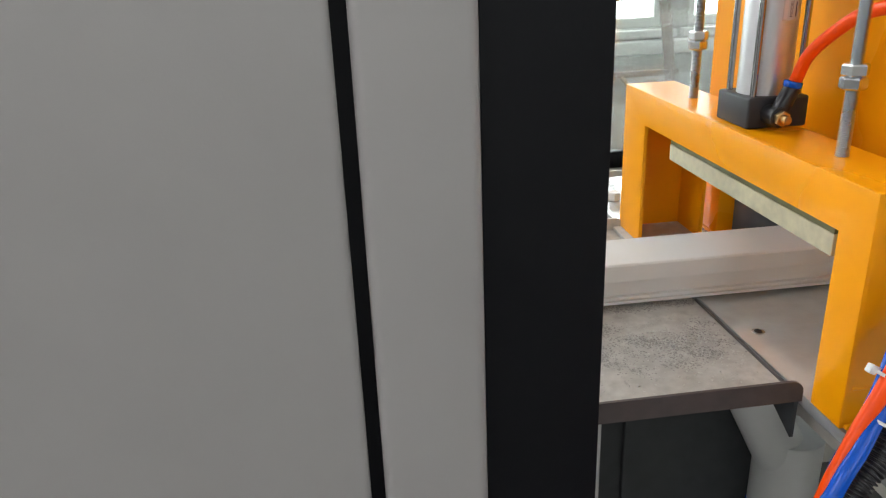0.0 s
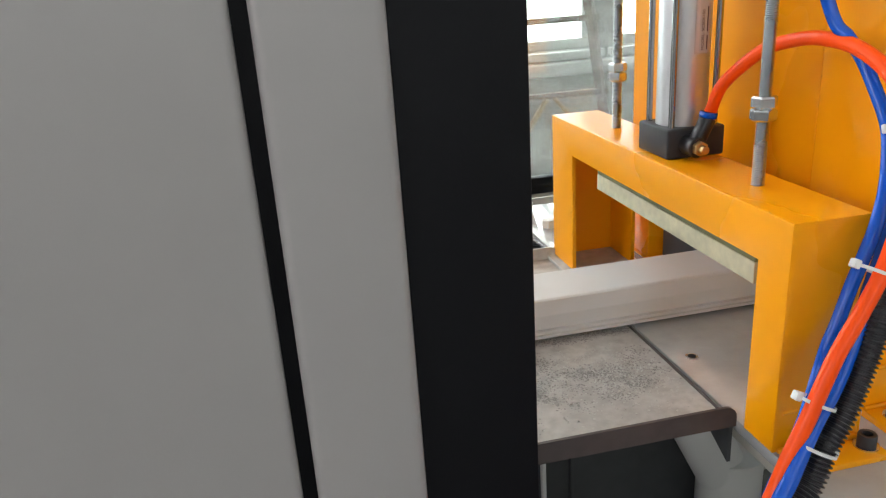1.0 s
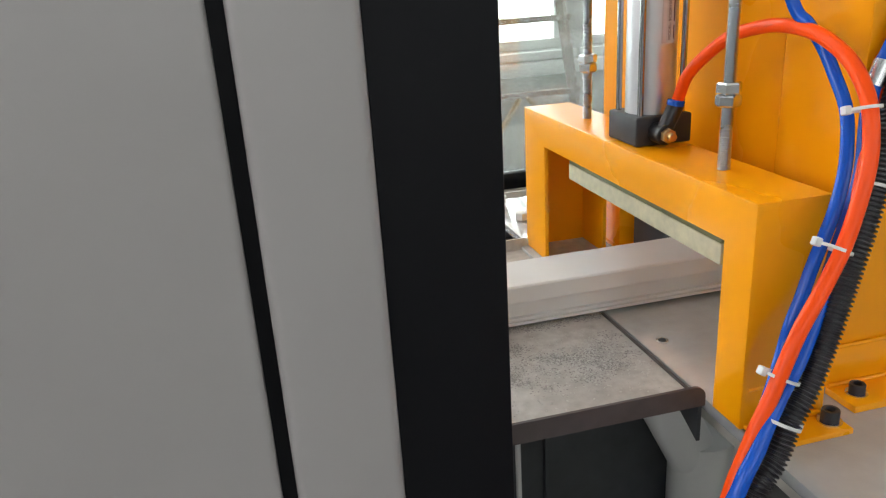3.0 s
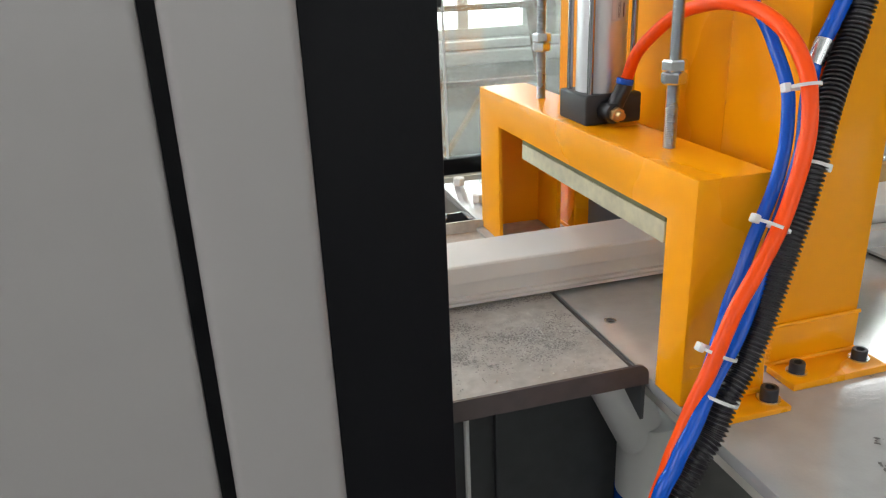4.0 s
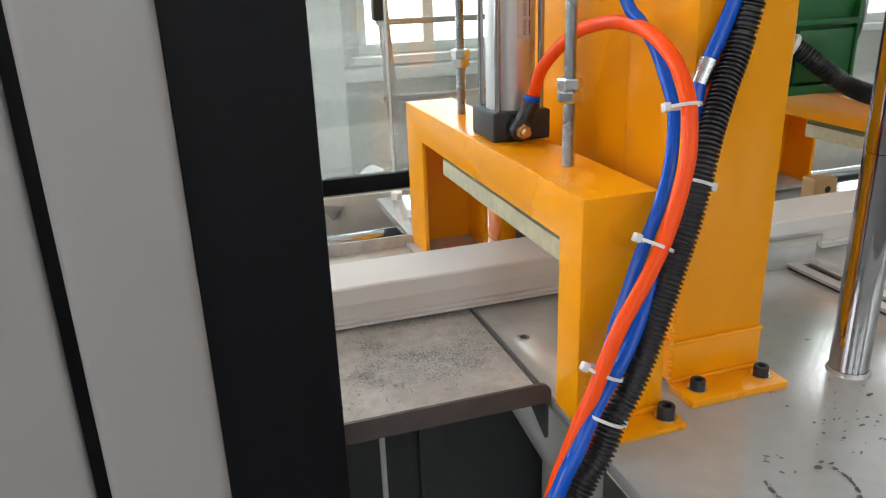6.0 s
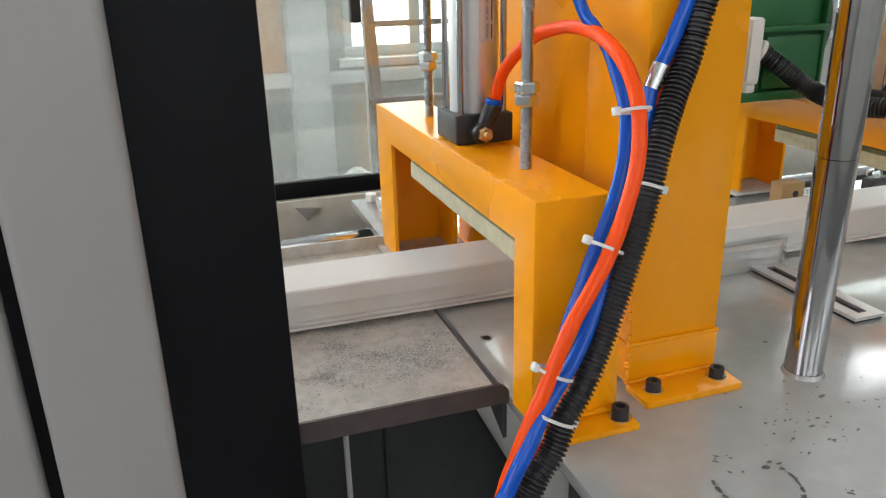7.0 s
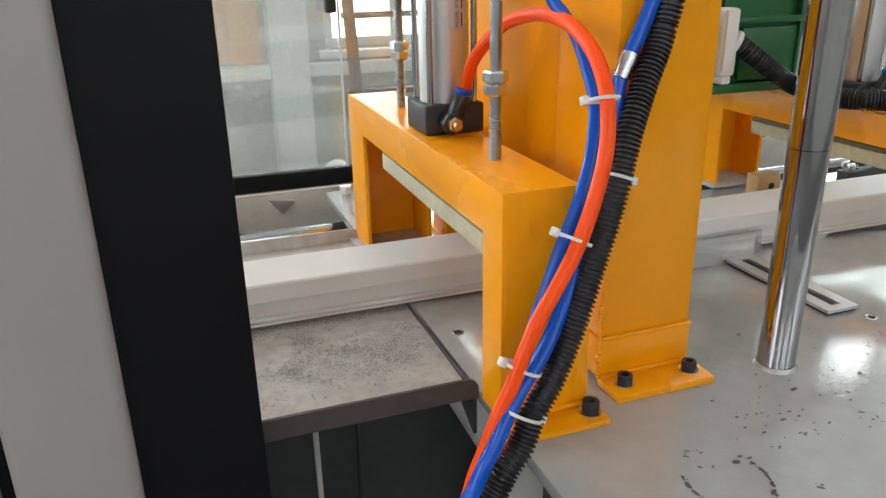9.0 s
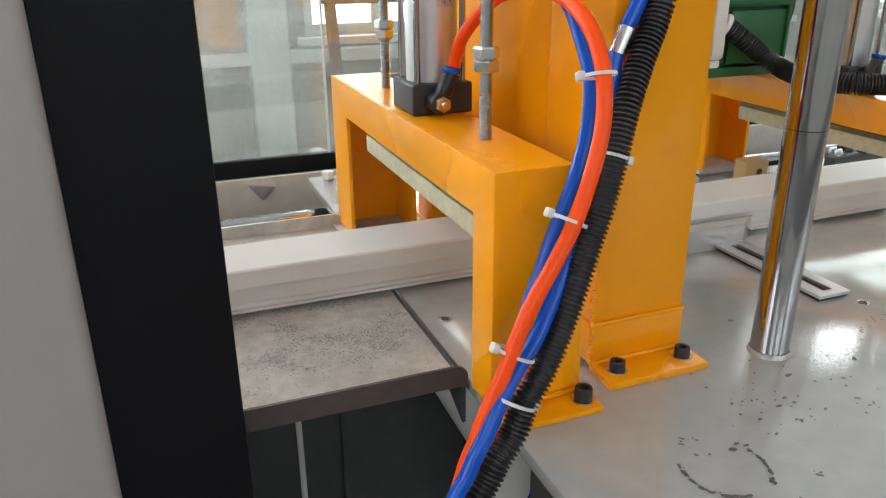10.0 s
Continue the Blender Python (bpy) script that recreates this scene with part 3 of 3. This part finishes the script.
def label_word(text, size, angle, z):
    """A word lettered upwards round the barrel."""
    cu = bpy.data.curves.new("word", "FONT")
    cu.body, cu.size, cu.extrude = text, size, 0.0001
    a = radians(angle)
    out = Vector((math.cos(a), math.sin(a), 0))
    rot = Matrix((Vector((0, 0, 1)), out.cross(Vector((0, 0, 1))), out)).transposed()
    tmp = bpy.data.objects.new("word", cu)
    me = bpy.data.meshes.new_from_object(tmp)
    bpy.data.objects.remove(tmp)
    me.materials.append(INK)
    ob = new("lettering", me)
    ob.parent = sticker
    ob.matrix_basis = Matrix.Translation(Vector((CX, CY, z)) + out * 0.0292) @ rot.to_4x4()


label_word("MODEL: SC50X150", 0.0052, -76, 1.2465)
part("print_bar", curved_sheet(CX, CY, 0.0291, -68, -65, 1.247, 1.262, 2), INK, sticker)
part("print_bar", curved_sheet(CX, CY, 0.0291, -68, -65, 1.266, 1.292, 2), INK, sticker)

# ---- saw column ----
col = thing("saw_column", (0.65, 0.6, T), "tall yellow painted steel column bolted to the table", "column")
CX0, CX1 = 0.597, 0.704
part("near_leg", box(CX0, CX1, 0.5445, 0.655, T + 0.052, 2.0, 0.002), YELLOW, col)
part("skirt", prism([(CX0 - 0.002, 0.5425), (CX1 + 0.0015, 0.5425), (CX1 + 0.0015, 0.655), (CX0 - 0.002, 0.655)], T + 0.008, T + 0.0518, "z", 0.002), YELLOW, col)
part("weld", rod((CX0, 0.5425, T + 0.052), (CX1 + 0.001, 0.5425, T + 0.052), 0.0022, 10), YELLOW, col)
part("far_leg", box(CX0, CX1, 1.003, 1.065, T + 0.006, 1.0748, 0.003), YELLOW, col)
part("body", box(CX0 + 0.0005, CX1 - 0.0005, 0.655, 1.065, 1.075, 2.0, 0.002), YELLOW, col)
part("foot", box(CX0 - 0.002, CX1 + 0.006, 0.501, 0.5425, T, T + 0.008, 0.0012), YELLOW, col)
part("foot", box(CX0, CX1, 0.98, 1.10, T, T + 0.006, 0.0012), YELLOW, col)
part("weld", rod((CX0, 0.541, T + 0.009), (CX1, 0.541, T + 0.009), 0.0025, 10), YELLOW, col)
bead = [Vector((CX0 - 0.0015 + 0.0006 * math.sin(k * 2.1), 0.5432 + 0.0005 * math.cos(k * 1.7), T + 0.008 + 0.0022 * k)) for k in range(38)]
part("weld", sweep(bead, lambda s: 0.0023 + 0.0009 * math.sin(s * 1500), 8), YELLOW, col, "lumpy painted weld bead")
for x in (0.615, 0.6985 - 0.006):
    bolt(x, 0.522, T + 0.008, col, 0.0078, 0.011)

# ---- chrome guide shaft ----
SX, SY = 0.795, 0.508
shaft = thing("guide_shaft", (SX, SY, T), "upright polished chrome guide shaft on the table", "shaft")
part("lower_shaft", rod((SX, SY, T), (SX, SY, 1.139), 0.0195, 48), CHROME, shaft)
part("upper_shaft", rod((SX, SY, 1.1398), (SX, SY, 2.0), 0.0198, 48), CHROME, shaft)
bm = bmesh.new()
rng = random.Random(3)
ring = [[bm.verts.new((SX + q * (1 + rng.uniform(0, 0.03)) * math.cos(a), SY + q * (1 + rng.uniform(0, 0.03)) * math.sin(a), z)) for a in (2 * math.pi * k / 40 for k in range(40))] for q, z in ((0.0222, T), (0.0215, T + 0.002), (0.0196, T + 0.0045))]
for a, b in zip(ring, ring[1:]):
    for k in range(40):
        bm.faces.new((a[k], a[(k + 1) % 40], b[(k + 1) % 40], b[k]))
part("sealant_collar", bm, TABLE, shaft, "grey sealant round the foot")

# ---- saw unit behind the column ----
motor = thing("saw_motor", (1.0, 0.9, 1.13), "green painted saw motor with white terminal box", "motor")
part("housing", box(0.945, 1.078, 0.836, 1.03, 1.146, 1.34, 0.005), GREEN, motor)
part("cover", box(0.975, 1.070, 0.829, 0.8358, 1.150, 1.222, 0.002), GREEN, motor)
part("bottom_flange", box(0.935, 1.084, 0.828, 1.04, 1.1325, 1.1457, 0.002), GREEN, motor)
part("rib", box(0.945, 1.078, 0.824, 0.8358, 1.227, 1.236, 0.002), GREEN, motor)
part("hinge_plate", box(1.0705, 1.076, 0.826, 0.8358, 1.152, 1.30, 0.001), GREEN, motor)
part("end_shield", rod((1.0782, 0.932, 1.235), (1.092, 0.932, 1.235), 0.098, 40, bevel=0.004), GREY_DARK, motor, "dark end shield")
tb = part("terminal_box", box(0.925, 0.9515, 0.808, 0.8358, 1.160, 1.250, 0.005, seg=3), TIE_WHITE, motor, "white plastic terminal box")
part("box_lid", box(0.927, 0.9465, 0.804, 0.8078, 1.166, 1.248, 0.0015), TIE_WHITE, tb)
part("box_ear", box(0.936, 0.952, 0.815, 0.8355, 1.148, 1.1598, 0.003), TIE_WHITE, tb)
part("gland", rod((0.9517, 0.818, 1.206), (0.958, 0.815, 1.203), 0.0155, 20, bevel=0.002), TIE_WHITE, tb)
motor.scale = (1.18, 1.18, 1.18)
motor.location = (1.142, 1.072, 1.0963)
guard = thing("blade_guard", (0.65, 0.93, T), "dark grey saw blade guard under the column", "guard")
part("guard_body", box(0.612, 0.69, 0.872, 0.990, T, T + 0.15, 0.008), GREY_DARK, guard)
bracket = thing("motor_bracket", (0.82, 0.9, 1.18), "grey steel arm carrying the saw motor on the column", "bracket")
part("arm", box(0.7045, 1.0765, 1.00, 1.06, 1.14, 1.25, 0.003), GREY_DARK, bracket)

# ---- hoses and cables ----
def hose(name, points, r, mat, label, corrugated=False, steps=12):
    line = spline(points, steps)
    if corrugated:
        pitch = 0.0042
        line = evenly(line, pitch / 4)
        bm = sweep(line, lambda s: r * (1.0 if (s / pitch) % 1 < 0.5 else 0.78), 18)
    else:
        bm = sweep(line, r, 18)
    return tagged(part(name, bm, mat), label, "hose", "hoses of the saw")


RED_LINE = [(0.5255, 0.7335, 1.182), (0.528, 0.715, 1.215), (0.537, 0.668, 1.251), (0.546, 0.635, 1.263), (0.551, 0.60, 1.267), (0.556, 0.56, 1.261), (0.557, 0.522, 1.243), (0.556, 0.497, 1.218),
            (0.553, 0.484, 1.192), (0.547, 0.475, 1.162), (0.534, 0.468, 1.126), (0.519, 0.462, 1.095), (0.499, 0.457, 1.064), (0.479, 0.452, 1.037), (0.466, 0.449, 1.012), (0.453, 0.446, 0.984),
            (0.438, 0.443, 0.956), (0.425, 0.440, 0.928), (0.412, 0.436, 0.900), (0.39, 0.43, 0.82), (0.37, 0.42, 0.60)]
hose("air_hose", RED_LINE, 0.0067, RED_TUBE, "glossy orange-red plastic air hose looping from the cylinder")
BLUE_LINE = [(0.535, 0.61, 1.36), (0.551, 0.59, 1.287), (0.557, 0.575, 1.269), (0.5665, 0.566, 1.25), (0.5675, 0.548, 1.226), (0.5655, 0.528, 1.2), (0.5585, 0.514, 1.175), (0.5485, 0.502, 1.149), (0.5345, 0.492, 1.122), (0.5235, 0.488, 1.1), (0.5115, 0.484, 1.077), (0.4995, 0.48, 1.049), (0.4905, 0.478, 1.028), (0.4835, 0.476, 1.005), (0.466, 0.464, 0.976), (0.452, 0.46, 0.942), (0.42, 0.45, 0.87), (0.39, 0.44, 0.6)]
hose("air_hose", BLUE_LINE, 0.0058, BLUE_TUBE, "blue plastic air hose tied to the red one")
BLUE2 = [(0.650, 0.53, 1.36), (0.622, 0.53, 1.286), (0.608, 0.53, 1.252), (0.592, 0.528, 1.221), (0.584, 0.522, 1.188), (0.576, 0.512, 1.145), (0.559, 0.502, 1.108), (0.540, 0.492, 1.074), (0.523, 0.481, 1.046),
         (0.504, 0.470, 1.018), (0.486, 0.460, 0.997), (0.464, 0.449, 0.979), (0.447, 0.440, 0.961), (0.432, 0.433, 0.938), (0.414, 0.427, 0.911), (0.39, 0.42, 0.85), (0.37, 0.41, 0.60)]
hose("air_hose", BLUE2, 0.0068, BLUE_TUBE, "blue plastic air hose clipped to the column")
CORR = [(0.660, 0.53, 1.37), (0.637, 0.527, 1.286), (0.624, 0.523, 1.244), (0.607, 0.515, 1.212), (0.588, 0.503, 1.176), (0.572, 0.492, 1.135), (0.560, 0.486, 1.102), (0.547, 0.480, 1.074), (0.531, 0.473, 1.037),
        (0.515, 0.466, 1.004), (0.496, 0.458, 0.973), (0.476, 0.451, 0.948), (0.461, 0.445, 0.921), (0.439, 0.438, 0.896), (0.41, 0.43, 0.83), (0.39, 0.42, 0.60)]
hose("cable_conduit", CORR, 0.0122, BLACK_PLASTIC, "black corrugated cable conduit running down the column", True)
ORANGE2 = [(0.652, 0.538, 1.37), (0.628, 0.537, 1.286), (0.613, 0.534, 1.244), (0.598, 0.528, 1.212), (0.582, 0.517, 1.176), (0.566, 0.505, 1.13), (0.552, 0.494, 1.095), (0.536, 0.484, 1.058), (0.518, 0.476, 1.022),
           (0.500, 0.468, 0.990), (0.480, 0.460, 0.962), (0.46, 0.452, 0.93), (0.43, 0.445, 0.87), (0.40, 0.43, 0.60)]
hose("air_hose", ORANGE2, 0.0036, RED_TUBE, "thin orange-red air hose behind the black conduit")
hose("cable_conduit", [(1.092, 0.972, 1.182), (1.122, 0.953, 1.156), (1.150, 0.935, 1.131), (1.163, 0.905, 1.117), (1.157, 0.85, 1.113), (1.155, 0.795, 1.1155), (1.19, 0.758, 1.1165), (1.26, 0.72, 1.12), (1.40, 0.66, 1.16)], 0.0155, BLACK_PLASTIC,
     "black corrugated conduit from the motor box", True)
clip = thing("hose_clip", (0.60, 0.527, 1.23), "bright steel clip holding a blue hose", "clip")
part("band", rod((0.6005, 0.5295, 1.2365), (0.5905, 0.5275, 1.216), 0.0080, 20), ZINC, clip)
part("stub", box(0.600, 0.617, 0.5262, 0.5440, 1.2165, 1.2275, 0.0015), BLACK_PLASTIC, clip, "black mounting lug")


def cable_tie(at, along, ra, rb, turn, tail=0.012):
    """A white nylon tie round a bundle: an oval band, its head and its tail."""
    t = thing("cable_tie", at, "white nylon cable tie round the hoses", "cable tie", "cable ties")
    d = Vector(along).normalized()
    u = Vector((math.cos(radians(turn)), 0.0, math.sin(radians(turn))))
    u = (u - d * u.dot(d)).normalized()
    v = d.cross(u)
    bm = bmesh.new()
    n = 32
    rings = []
    for k in range(n):
        a = 2 * math.pi * k / n
        c = Vector(at) + u * ra * math.cos(a) + v * rb * math.sin(a)
        o = (u * math.cos(a) / ra + v * math.sin(a) / rb).normalized()
        rings.append([bm.verts.new(c + o * p + d * q) for p, q in ((0, -0.0014), (0.0011, -0.0014), (0.0011, 0.0014), (0, 0.0014))])
    for k in range(n):
        a, b = rings[k], rings[(k + 1) % n]
        for j in range(4):
            bm.faces.new((a[j], a[(j + 1) % 4], b[(j + 1) % 4], b[j]))
    part("band", bm, TIE_WHITE, t)
    head = Vector(at) + u * (ra + 0.002)
    m = Matrix((u, v, d)).transposed().to_4x4()
    bm = box(-0.0025, 0.0040, -0.0036, 0.0036, -0.0038, 0.0038, 0.0012)
    bmesh.ops.transform(bm, matrix=Matrix.Translation(head) @ m, verts=bm.verts[:])
    part("head", bm, TIE_WHITE, t)


cable_tie((0.5545, 0.496, 1.205), (-0.02, -0.35, -1), 0.0140, 0.0125, 186)
cable_tie((0.5725, 0.492, 1.138), (-0.40, -0.2, -1), 0.0112, 0.0112, 10)
cable_tie((0.518, 0.470, 1.096), (-0.5, -0.17, -1), 0.0165, 0.0130, 165)
cable_tie((0.466, 0.455, 0.993), (-0.5, -0.1, -1), 0.0172, 0.0140, 165)
cable_tie((0.4605, 0.445, 0.956), (-0.55, -0.15, -1), 0.0205, 0.0160, -36)

# ---- far side of the machine ----
rail = thing("guide_rail", (0.1, 1.29, 0.80), "polished chrome guide rail along the machine bed", "rail")
part("rail_bar", rod((-0.7, 1.285, 0.845), (1.9, 1.285, 0.845), 0.0155, 32), CHROME, rail)
bed = thing("machine_bed", (0.3, 1.5, 0), "cream painted machine bed with dusty top", "machine bed")
part("rear_beam", box(-1.2, 2.4, 1.50, 1.506, 0.74, 0.868, 0.001), CREAM, bed)
part("bed_pan", box(-1.2, 2.4, 0.99, 1.4995, 0.74, 0.752, 0.002), GREY_DARK, bed)
part("bed_side", box(-1.2, 2.4, 1.52, 1.60, 0.0, 0.7398, 0.003), CREAM, bed)
# a blurred shadow on the rear beam, modelled as a thin grey triangle
part("gusset", prism([(0.382, 0.857), (0.438, 0.850), (0.410, 0.822)], 1.490, 1.4995, "y", 0.002), DUST_SHADE, bed, "grey triangle standing for a shadow on the rear beam")
for y in (1.332, 1.217):
    part("hex_bolt", hex_nut(0.512, y, T + 0.0002, 0.015, 0.021), TIE_WHITE, table)

glass_door = thing("rear_glass_door", (0.4, 1.70, 0.6), "clear sliding door in a black frame behind the machine", "glass door")
part("bottom_rail", box(-1.3, 2.6, 1.69, 1.72, 0.818, 0.858, 0.003), BLACK_PANEL, glass_door, "black aluminium bottom rail")
part("lower_panel", box(-1.3, 2.6, 1.70, 1.715, 0.0, 0.8178), CREAM, glass_door)
for x0, x1, y in ((-1.3, 0.598, 1.697), (0.602, 2.6, 1.704)):
    p = part("pane", box(x0, x1, y, y + 0.006, 0.857, 2.0, 0.0008), DUSTY_GLASS, glass_door)
    p.visible_shadow = False
part("pane_edge", box(0.5975, 0.6015, 1.6965, 1.7035, 0.857, 2.0), FRAME_WHITE, glass_door)
part("handle", box(0.566, 0.590, 1.668, 1.6965, 1.212, 1.36, 0.004), BLACK_PLASTIC, glass_door, "black pull handle")

# ---- under the table ----
pan = thing("lower_guard", (0.3, 0.8, 0), "dark grey sheet-metal guard below the tray", "guard")
part("rear_sheet", box(-0.6, 0.66, 0.84, 0.85, 0.0, 0.86, 0.001), GREY_DARK, pan)
part("fold", box(0.40, 0.405, 0.832, 0.8398, 0.0, 0.86, 0.001), GREY_DARK, pan)
post_rod = thing("support_rod", (0.331, 0.75, 0), "thin white painted rod standing below the tray", "rod")
part("bar", rod((0.331, 0.75, 0.0), (0.331, 0.75, 0.896), 0.0036, 16), TIE_WHITE, post_rod)
duct = thing("dust_duct", (0.61, 0.77, 0), "light grey plastic branch pipe for dust under the table", "pipe")
part("branch", rod((0.527, 0.775, 0.815), (0.625, 0.775, 0.62), 0.036, 36), PVC, duct)
part("duct_pipe", rod((0.612, 0.775, 0.0), (0.612, 0.775, 0.70), 0.044, 36), PVC, duct)
part("blue_band", rod((0.612, 0.775, 0.55), (0.612, 0.775, 0.575), 0.0452, 36), BLUE_TUBE, duct, "blue band")

# ---- between the two clamp frames ----
blk = thing("stop_block", (1.17, 0.95, T), "pale wooden stop block with a bore", "block")
part("block_body", box(1.145, 1.194, 0.945, 0.975, T, T + 0.062, 0.003), WOOD_PALE, blk)
part("bore", rod((1.174, 0.9452, T + 0.042), (1.174, 0.9442, T + 0.042), 0.006, 20), BLACK_METAL, blk)
chain = thing("drive_chain", (1.40, 0.95, T), "short length of dark steel roller chain", "chain")
for k in range(7):
    x, z = 1.355 + 0.018 * k, T + 0.058 + 0.004 * math.sin(k)
    part("link", box(x - 0.012, x + 0.012, 0.944, 0.947, z - 0.006, z + 0.006, 0.004), BLACK_METAL if k % 2 else ZINC, chain)
    part("link", box(x - 0.012, x + 0.012, 0.957, 0.960, z - 0.006, z + 0.006, 0.004), BLACK_METAL if k % 2 else ZINC, chain)
    part("roller", rod((x + 0.009, 0.9472, z), (x + 0.009, 0.9568, z), 0.0045, 12), ZINC, chain)
part("chain_rest", box(1.34, 1.49, 0.94, 0.965, T, T + 0.049, 0.001), GREY_DARK, chain)

# ---- seen through the rear door ----
lad = thing("step_ladder", (1.35, 3.9, 0), "old brown wooden step ladder standing by the window", "ladder")


def batten(p0, p1, w, d, mat, name):
    a, b = Vector(p0), Vector(p1)
    bm = box(-w / 2, w / 2, -d / 2, d / 2, -(b - a).length / 2, (b - a).length / 2, 0.004)
    q = (b - a).to_track_quat("Z", "Y").to_matrix().to_4x4()
    bmesh.ops.transform(bm, matrix=Matrix.Translation((a + b) / 2) @ q, verts=bm.verts[:])
    part(name, bm, mat, lad)


batten((1.18, 3.85, 0.0), (1.13, 4.05, 1.75), 0.05, 0.045, WOOD, "rail")
batten((1.88, 3.85, 0.0), (1.70, 4.05, 1.75), 0.05, 0.045, WOOD, "rail")
for z in (0.67, 1.06, 1.45):
    f = z / 1.75
    batten((1.18 - 0.05 * f - 0.04, 3.85 + 0.2 * f, z), (1.88 - 0.18 * f + 0.04, 3.85 + 0.2 * f, z), 0.045, 0.03, WOOD, "rung")
batten((1.49, 3.90, 0.66), (1.19, 3.86, 0.25), 0.035, 0.02, WOOD_PALE, "brace")
batten((1.53, 3.90, 0.66), (1.83, 3.86, 0.32), 0.035, 0.02, WOOD_PALE, "brace")


def sack(x, y, sx, sy, sz, seed, label):
    """A slumped sack: a rounded body with creases."""
    bm = bmesh.new()
    bmesh.ops.create_icosphere(bm, subdivisions=4, radius=1)
    for v in bm.verts:
        n = noise.noise(v.co * 1.3 + Vector((seed, 0, 0))) * 0.18 + noise.noise(v.co * 5.0 + Vector((0, seed, 0))) * 0.10 + abs(noise.noise(v.co * 9.0 + Vector((0, 0, seed)))) * 0.07
        v.co *= 1 + n
        v.co = Vector((x + v.co.x * sx, y + v.co.y * sy, max(sz * 0.8 + v.co.z * sz * (0.9 if v.co.z > 0 else 1), 0)))
    return tagged(part("sack", bm, BAG), label, "sack", "sacks by the wall")


sack(1.00, 3.75, 0.17, 0.16, 0.20, 1.0, "white woven plastic sack slumped on the floor")
sack(1.22, 3.7, 0.15, 0.15, 0.15, 4.0, "small white plastic sack lying on the floor")
sack(0.62, 3.8, 0.16, 0.16, 0.17, 7.0, "white woven plastic sack slumped on the floor")
sack(0.80, 3.55, 0.13, 0.13, 0.09, 9.0, "small white plastic sack lying on the floor")

# ---- fence beside the profile ----
fence = thing("guide_fence", (0.88, 0.78, T), "grey painted steel guide fence along the profile", "fence")
part("fence_plate", prism([(0.706, 0.764), (0.985, 0.764), (1.02, 0.788), (0.706, 0.788)], T, T + 0.0345, "z", 0.001), TABLE, fence)

sack(1.16, 3.62, 0.11, 0.12, 0.13, 12.0, "small white plastic sack lying on the floor")
